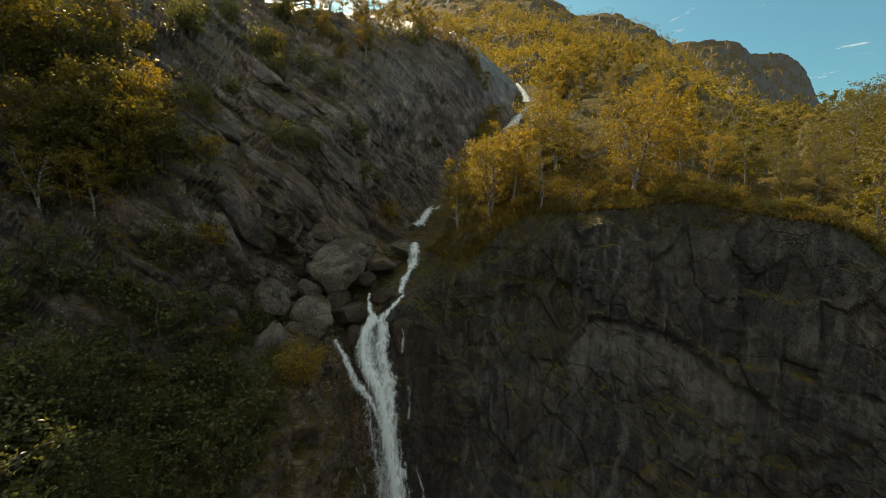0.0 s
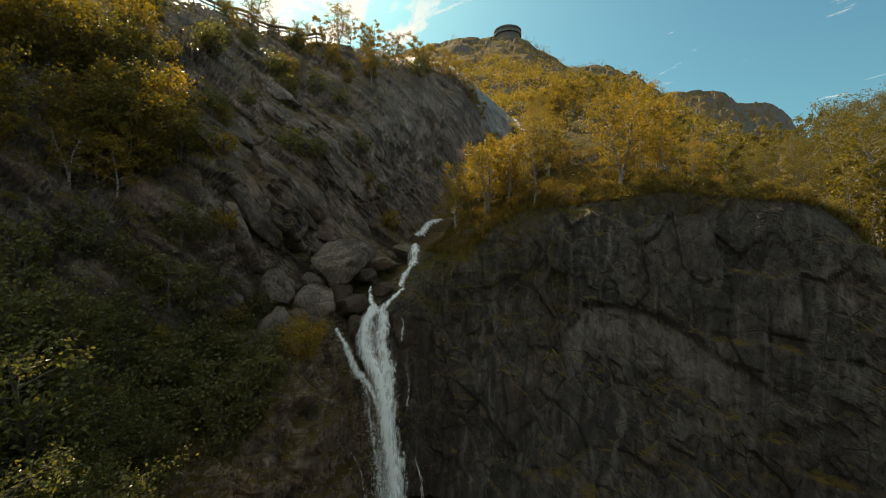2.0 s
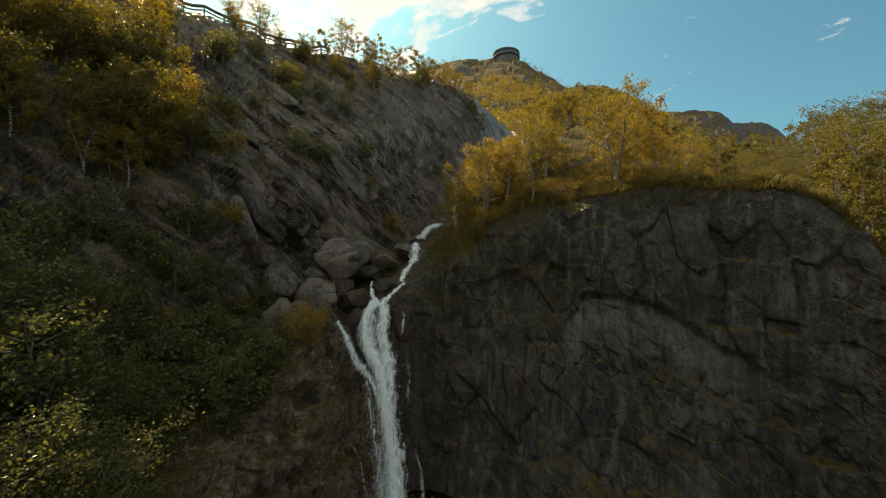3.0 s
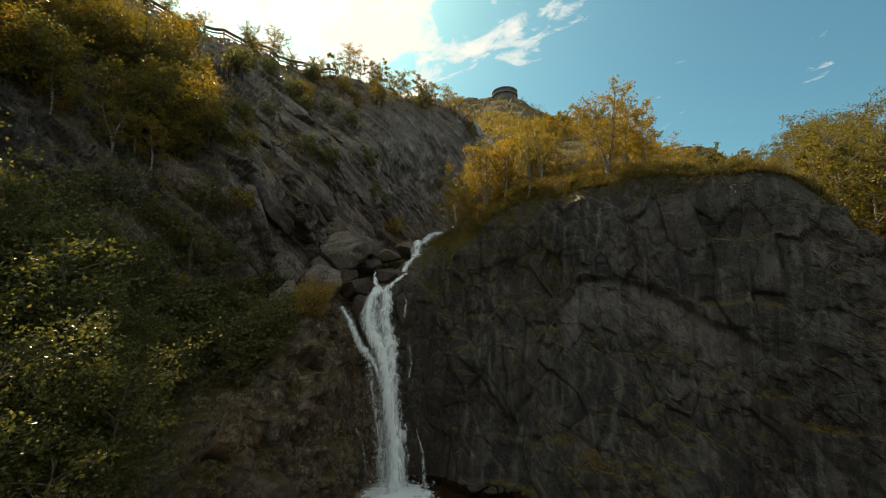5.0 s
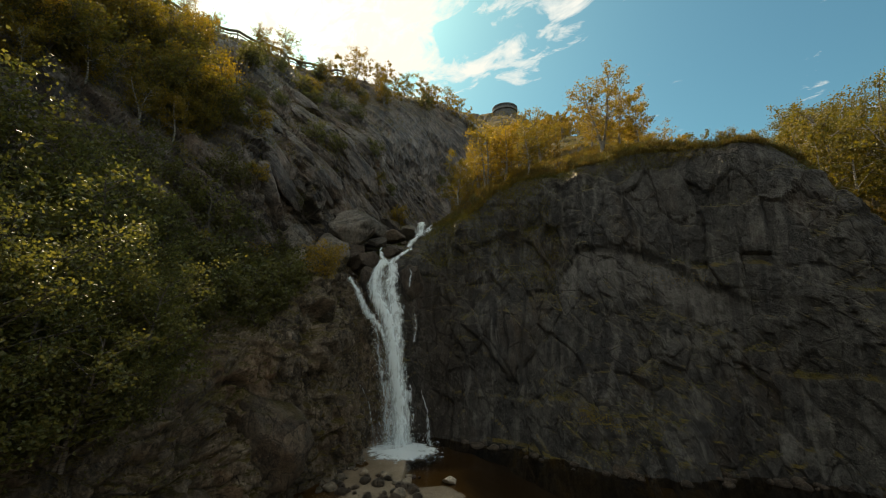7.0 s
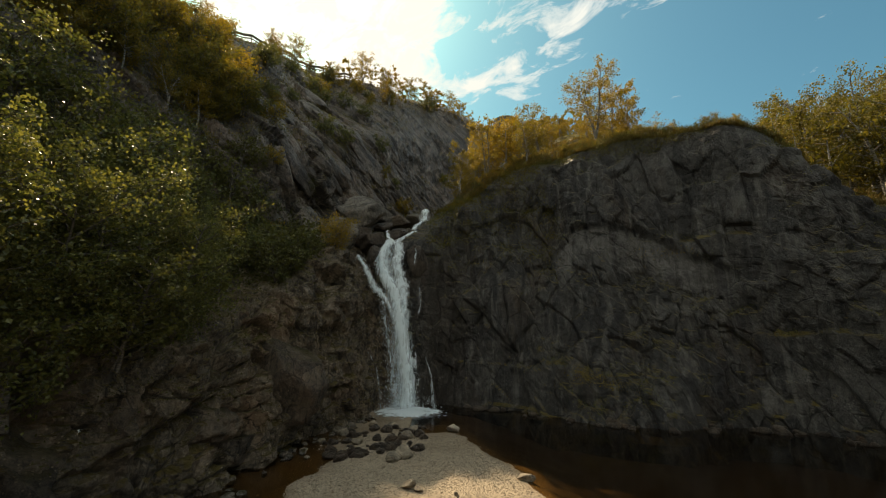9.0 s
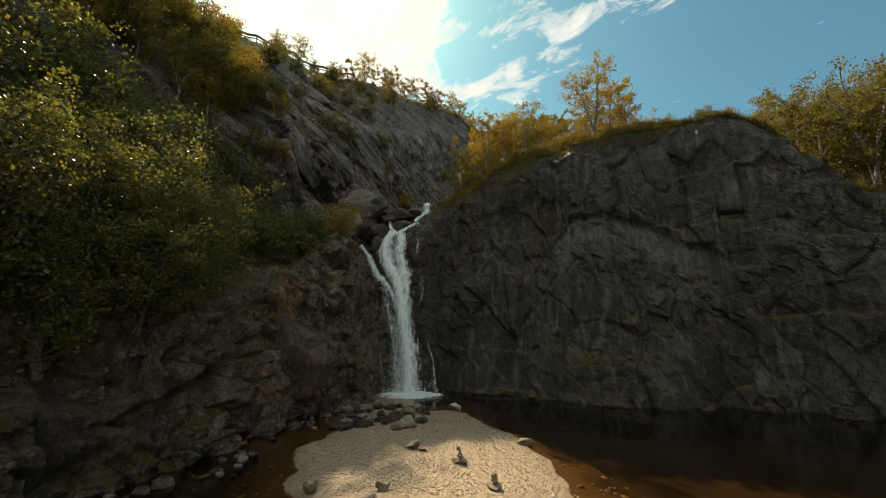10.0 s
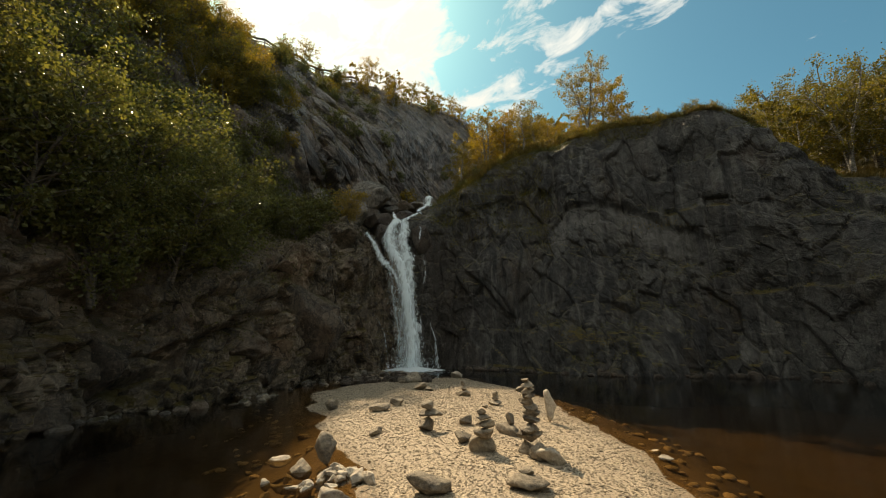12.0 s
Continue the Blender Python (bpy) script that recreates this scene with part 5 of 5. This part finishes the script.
for k, (x, y, s, i) in enumerate([(-15.2, 7.0, 1.15, 0), (-14.0, 11.4, 1.0, 1), (-12.7, 13.0, 0.75, 2), (-13.6, 0.5, 1.1, 0), (-16.0, 3.5, 1.15, 1), (-16.5, 10.5, 1.1, 2), (-15.0, 14.5, 0.8, 0), (-14.0, -3.0, 1.2, 1), (-11.6, 4.6, 0.75, 2), (-12.6, 1.6, 0.9, 2), (-12.2, 8.4, 0.85, 0), (-13.2, 5.4, 1.0, 1), (-14.6, 9.0, 1.0, 2), (-12.4, 11.4, 0.7, 1)]):
    again((alders if x > -13.7 else light)[i], above(x, y, VCUT[2], VCUT[5], "west", 0.2), 67 * k, s)
# golden grove on the slope above the bare band of dark rock
grove = [tree("birch", 1140 + k, 4.6, 1.5, 2600, 0.17, BARK, GOLD_LEAF if k < 1 else MIXED_LEAF, "bushy green-gold tree on the steep rock slope", "tree", GL, tuple(LAND[u, v] - [0, 0, 0.2]), 60 * k, stems=3, low=0.1, fuzz=0.24) for k, (u, v) in enumerate([(196, 243), (160, 246), (120, 244)])]
for k in range(38):
    u = int(np.interp(k / 37, [0, 1], [74, 206])) + RNG.integers(-4, 5)
    v = RNG.integers(240, 256 if u > 180 else 290)
    again(grove[k % 3 if u < 165 else k % 2], tuple(LAND[u, v] - [0, 0, 0.2]), 51 * k, RNG.uniform(0.65, 1.1))

for k, (x, y, s, i) in enumerate([(-11.3, 5.0, 0.8, 0), (-11.0, 7.6, 0.75, 1), (-11.6, 2.6, 0.85, 2), (-12.0, 0.4, 0.95, 0), (-11.6, -1.4, 0.9, 1), (-10.4, 9.4, 0.55, 2), (-12.4, -4.0, 1.0, 2), (-12.8, 9.8, 0.8, 0), (-11.8, 6.2, 0.9, 2)]):
    again(light[i], above(x, y, VCUT[1] + 22, VCUT[3] + 20, "west", 0.2), 83 * k + 20, s, "dark green tree overhanging the pool's shore")
for k in range(44):
    u, v = RNG.integers(UCUT[2], UCUT[7]), RNG.integers(VCUT[5] + 10, VCUT[7])
    x, y, z = LAND[u, v]
    if u > 200 and v < VCUT[6] + 22:
        continue
    again(golds[RNG.integers(0, 6)], (x, y, z - 0.1), RNG.uniform(0, 360), RNG.uniform(0.4, 0.7), "small golden birch on the upper rock slope")

tree("shrub", 1290, 1.3, 0.8, 900, 0.12, BARK, GOLD_LEAF, "bright golden bush growing from the bare slabs", "shrub", "shrubs on the rock slopes", above(-13.6, 23.2, VCUT[4] + 30, VCUT[6], "west"), 0, stems=3, low=0.1, limbs=8, fuzz=0.3)

# shrubs
GS = "shrubs on the rock slopes"
shrubs = [tree("shrub", 1200 + k, 1.7, 0.75, 800, 0.135, BARK, (DARK_LEAF, GREEN_LEAF, GOLD_LEAF)[k % 3], ("dark green leafy shrub on the rock slope", "green shrub with yellowing leaves on the rock slope", "low golden shrub on the rock slope")[k % 3], "shrub", GS, above(x, y, VCUT[3], VCUT[6], "west"), 0, stems=3, low=0.1, limbs=9, fuzz=0.3)
          for k, (x, y) in enumerate([(-13.4, 19.6), (-15.4, 19.2), (-13.1, 23.0), (-12.2, 17.8), (-14.6, 22.6), (-16.2, 26.0)])]
for k in range(215):
    u = RNG.integers(UCUT[2], UCUT[8])
    v = RNG.integers(VCUT[3] + 25, VCUT[7] + 2)
    x, y, z = LAND[u, v]
    if UCUT[6] - 6 < u and v < VCUT[4] + 25 or 198 < v < 240 and 80 < u < 226:
        continue
    slab = v > VCUT[4] + 10 and UCUT[5] + 20 < u < UCUT[8] and v < VCUT[6] + 10
    if slab and RNG.uniform() < 0.8:
        continue
    kind = RNG.choice([0, 3, 1, 4, 2, 5], p=[0.25, 0.2, 0.2, 0.15, 0.1, 0.1]) if v < VCUT[5] else RNG.choice([1, 4, 2, 5])
    again(shrubs[kind], (x, y, z - 0.12), RNG.uniform(0, 360), RNG.uniform(0.6, 1.35) * (1.25 if v > VCUT[6] else 1.0))
for x, y, s in [(-14.6, 19.4, 1.6), (-16.0, 18.6, 1.5), (-14.0, 20.6, 1.5), (-12.6, 20.8, 1.2), (-15.4, 21.4, 1.5), (-13.4, 15.6, 1.5), (-12.2, 15.2, 1.2), (-13.8, 17.2, 1.4), (-15.2, 16.0, 1.5), (-11.6, 24.9, 1.1), (-17.6, 17.4, 1.6), (-18.0, 15.2, 1.6)]:
    again(shrubs[RNG.choice([0, 3, 0, 1])], above(x, y, VCUT[3], VCUT[5], "west"), RNG.uniform(0, 360), s)
tree("shrub", 1300, 2.4, 1.15, 4200, 0.1, BARK, GOLD_LEAF, "yellowing shrub leaning out beside the fall", "shrub", "shrubs by the fall", above(-7.9, 20.6, VCUT[2] + 30, VCUT[3] + 14, "west"), 0, stems=4, low=0.15, limbs=10, fuzz=0.26)
for k in range(64):
    u, v = RNG.integers(UCUT[2] + 10, UCUT[6] - 10), RNG.integers(VCUT[3] + 5, VCUT[4] + 24)
    x, y, z = LAND[u, v]
    again(shrubs[RNG.choice([0, 3, 0, 1])], (x, y, z - 0.15), RNG.uniform(0, 360), RNG.uniform(0.9, 1.6))
# shrubs on the cliff's upper edge and by the stream
for k in range(30):
    u = RNG.integers(UCUT[9] + 10, UCUT[16])
    v = RNG.integers(VCUT[4] + 2, VCUT[4] + 22) if k % 3 else RNG.integers(VCUT[3] + 30, VCUT[4])
    if u > UCUT[11] and v < VCUT[4]:
        v = VCUT[4] + 4
    x, y, z = LAND[u, v]
    again(shrubs[RNG.choice([2, 5] if u > UCUT[11] else [0, 3, 5])], (x, y, z - 0.15), RNG.uniform(0, 360), RNG.uniform(0.3, 0.65), "small yellowing shrub at the top of the cliff")
# skyline trees of the west ridge
for k in range(15):
    u = int(np.interp(k / 14, [0, 1], [UCUT[3], UCUT[9] - 4])) + RNG.integers(-5, 5)
    x, y, z = LAND[u, VCUT[7] - RNG.integers(0, 6)]
    again(golds[RNG.integers(0, 6)] if k % 3 else thin, (x, y, z - 0.1), RNG.uniform(0, 360), RNG.uniform(0.5, 0.95), "small birch standing on the skyline ridge")


# ---- grass and heath ----
def tufts(name, picks, blades, tall, mat, label):
    rng = np.random.default_rng(len(picks))
    c = np.repeat(picks, blades, axis=0) + rng.normal(0, 0.16, (len(picks) * blades, 3)) * np.array([1, 1, 0.05])
    n = len(c)
    a = rng.uniform(0, 6.28, n)
    h = tall * rng.uniform(0.5, 1.2, n)
    s = np.stack([np.cos(a), np.sin(a), 0 * a], 1) * (0.022 + 0.02 * rng.uniform(size=n))[:, None]
    tip = c + np.stack([rng.normal(0, 0.35, n) * h, rng.normal(0, 0.35, n) * h - 0.1, h], 1)
    v = np.stack([c - s - [0, 0, 0.05], c + s - [0, 0, 0.05], tip], 1).reshape(-1, 3)
    i = np.arange(n) * 3
    return tagged(mesh_object(name, v, np.stack([i, i + 1, i + 2], 1), mat), label, "grass", kind="stuff")


eu = RNG.integers(UCUT[9] + 4, UCUT[18], 7000)
ev = VCUT[4] - 3 + (RNG.uniform(0, 1, 7000) ** 1.6 * 70).astype(int)
tufts("grass", LAND[eu, ev], 9, 0.24, GRASS, "dry golden grass along the top of the cliff")


def heath(name, picks, mat, per, size, label, category="heath"):
    rng = np.random.default_rng(len(picks) + 1)
    c = np.repeat(picks, per, axis=0) + rng.normal(0, 1, (len(picks) * per, 3)) * np.array([0.28, 0.28, 0.13]) + [0, 0, 0.1]
    v, f = leaves_at(c, size, rng)
    return tagged(mesh_object(name, v, f, mat), label, category, kind="stuff")


def gentle(count, u0, u1, v0, v1, least):
    out = []
    while len(out) < count:
        u, v = RNG.integers(u0, u1), RNG.integers(v0, v1)
        a, b = LAND[min(u + 1, NU - 1), v] - LAND[u - 1, v], LAND[u, min(v + 1, NV - 1)] - LAND[u, v - 1]
        n = np.cross(a, b)
        if abs(n[2]) / (np.linalg.norm(n) + 1e-9) > least:
            out.append(LAND[u, v])
    return np.array(out)


heath("heath", gentle(2600, UCUT[2], UCUT[8], VCUT[3] + 20, VCUT[7], 0.66), DARK_LEAF, 14, 0.12, "low dark green heath on the ledges of the rock slope")
heath("heath", gentle(1500, UCUT[2], UCUT[8], VCUT[5], VCUT[7] + 8, 0.55), GOLD_LEAF, 12, 0.13, "low golden heath on the upper rock slope")
heath("heath", gentle(900, UCUT[9], UCUT[17], VCUT[4], VCUT[6], 0.5), DARK_LEAF, 14, 0.14, "low olive heath on the plateau")
heath("heath", gentle(260, UCUT[9], UCUT[17], VCUT[4], VCUT[6], 0.5), GOLD_LEAF, 14, 0.13, "tufts of golden heath on the plateau")
heath("heath", gentle(700, UCUT[9] + 8, UCUT[12], VCUT[3] - 8, VCUT[4] + 4, 0.25), MIXED_LEAF, 12, 0.1, "rusty heath on the broken slope beside the stream")
heath("heath", gentle(700, UCUT[12], UCUT[16], VCUT[4] - 18, VCUT[4] + 8, 0.5), DARK_LEAF, 12, 0.1, "low brown-green turf on the cliff's rounded brow")
heath("heath", gentle(700, UCUT[9] + 6, UCUT[12], VCUT[2] + 30, VCUT[4], 0.3), MIXED_LEAF, 12, 0.1, "rusty heath and herbs on the ledges beside the fall")
heath("moss", gentle(500, UCUT[9], UCUT[17], VCUT[1] + 4, VCUT[4], 0.7), GREEN_LEAF, 16, 0.09, "yellow-green moss and herbs on cliff ledges", "moss")
heath("moss", gentle(450, UCUT[1], UCUT[8], VCUT[2], VCUT[4], 0.66), DARK_LEAF, 14, 0.1, "dark moss and herbs on the bank's ledges", "moss")

near = LAND.reshape(-1, 3)
pad = near[(np.abs(near[:, 0] - 9.2) < 1.4) & (np.abs(near[:, 2] - 2.3 + 0.25 * (near[:, 0] - 9)) < 0.32) & (near[:, 1] < 23)]
brow = near[(np.abs(near[:, 0] - 15.0) < 3.0) & (np.abs(near[:, 2] - 20.4) < 1.3) & (near[:, 1] < 26)]
heath("heath", brow[::2], MIXED_LEAF, 6, 0.1, "low turf over the cliff's rounded brow")
heath("moss", pad[::3], GOLD_LEAF, 9, 0.08, "cushion of yellow moss low on the cliff", "moss")
pad = near[(np.abs(near[:, 0] - 15.2) < 1.6) & (np.abs(near[:, 2] - 10.6) < 0.3) & (near[:, 1] < 24)]
heath("moss", pad[::6], GOLD_LEAF, 7, 0.08, "thin line of yellow moss on a cliff ledge", "moss")

# far woods on the hills behind the plateau
def woods(name, slope, count, low, high, size, per, mat, label, u0=0, u1=None):
    """Clumps of small trees on a far slope, between two shares of its height."""
    rng = np.random.default_rng(count)
    nu, nv = slope.shape[:2]
    p = slope[rng.integers(u0, u1 or nu, count), (rng.uniform(low, high, count) * 59).astype(int)]
    p = p + rng.normal(0, size, (count, 3)) * np.array([1, 1, 0])
    tall = size * rng.uniform(0.6, 1.3, (count, 1))
    c = np.repeat(p, per, axis=0) + rng.normal(0, 0.42, (count * per, 3)) * np.repeat(tall, per, axis=0) * np.array([0.8, 0.8, 1.0])
    c[:, 2] += np.repeat(tall[:, 0], per) * 0.9
    v, f = leaves_at(c, size * 0.3, rng)
    return tagged(mesh_object(name, v, f, mat), label, "woods", kind="stuff")


woods("far_woods", HILLS["hill_1"], 4200, 0.02, 0.72, 3.2, 16, GOLD_LEAF, "golden birch scrub on the lower hill", 40, 220)
woods("far_woods", HILLS["hill_1"], 2200, 0.3, 0.97, 2.4, 14, MIXED_LEAF, "dark green scrub on the upper hill", 30, 230)


# ---- lookout on the hill ----
def drum(radius, z0, z1, sides=48, inner=None):
    t = np.linspace(0, 2 * math.pi, sides, endpoint=False)
    c = np.stack([np.cos(t), np.sin(t)], 1)
    rings = [(radius, z0), (radius, z1)] + ([(inner, z1), (inner, z0)] if inner else [])
    v = [(r * x, r * y, z) for r, z in rings for x, y in c]
    n = len(rings)
    f = [(k * sides + i, k * sides + (i + 1) % sides, ((k + 1) % n) * sides + (i + 1) % sides, ((k + 1) % n) * sides + i) for k in range(n if inner else n - 1) for i in range(sides)]
    if not inner:
        f += [tuple(range(sides)), tuple(range(sides, 2 * sides))]
    return np.array(v), f


lookout = tagged(new("lookout"), "round dark lookout building on a rocky hilltop", "lookout")
lookout.matrix_basis = pose(65.4, 400, 218)
part("drum", drum(12.6, -4, 9.6), CONCRETE, lookout, smooth=False)
part("gallery", drum(13.9, 8.0, 10.2, inner=12.0), CONCRETE, lookout, smooth=False)
part("window_band", drum(13.0, 10.2, 12.4), stone_material("dark_glass", (0.1, 0.11, 0.12), (0.2, 0.22, 0.23), 0.3), lookout, smooth=False, label="paler band of windows")
part("roof", drum(13.8, 12.4, 13.6), CONCRETE, lookout, smooth=False)
for k in range(24):
    a = k * math.pi / 12
    part("post", drum(0.28, 10.2, 12.4, 6), CONCRETE, lookout, (13.4 * math.cos(a), 13.4 * math.sin(a), 0), smooth=False)

# ---- rail on the west ridge ----
rail = tagged(new("guard_rail"), "long weathered guard rail along the ridge", "railing")
edge_line = LAND[UCUT[3]:UCUT[6] + 20, VCUT[7]]
pick = edge_line[::5]
top = pick + np.array([0, 0, 1.0])
part("rail", tube(top, np.full(len(top), 0.16), 6), TIMBER, rail)
part("rail", tube(top - np.array([0, 0, 0.45]), np.full(len(top), 0.08), 5), TIMBER, rail)
for q in pick[::2]:
    part("post", tube(np.stack([q - [0, 0, 0.4], q + [0, 0, 1.05]]), np.array([0.09, 0.09]), 6), TIMBER, rail)
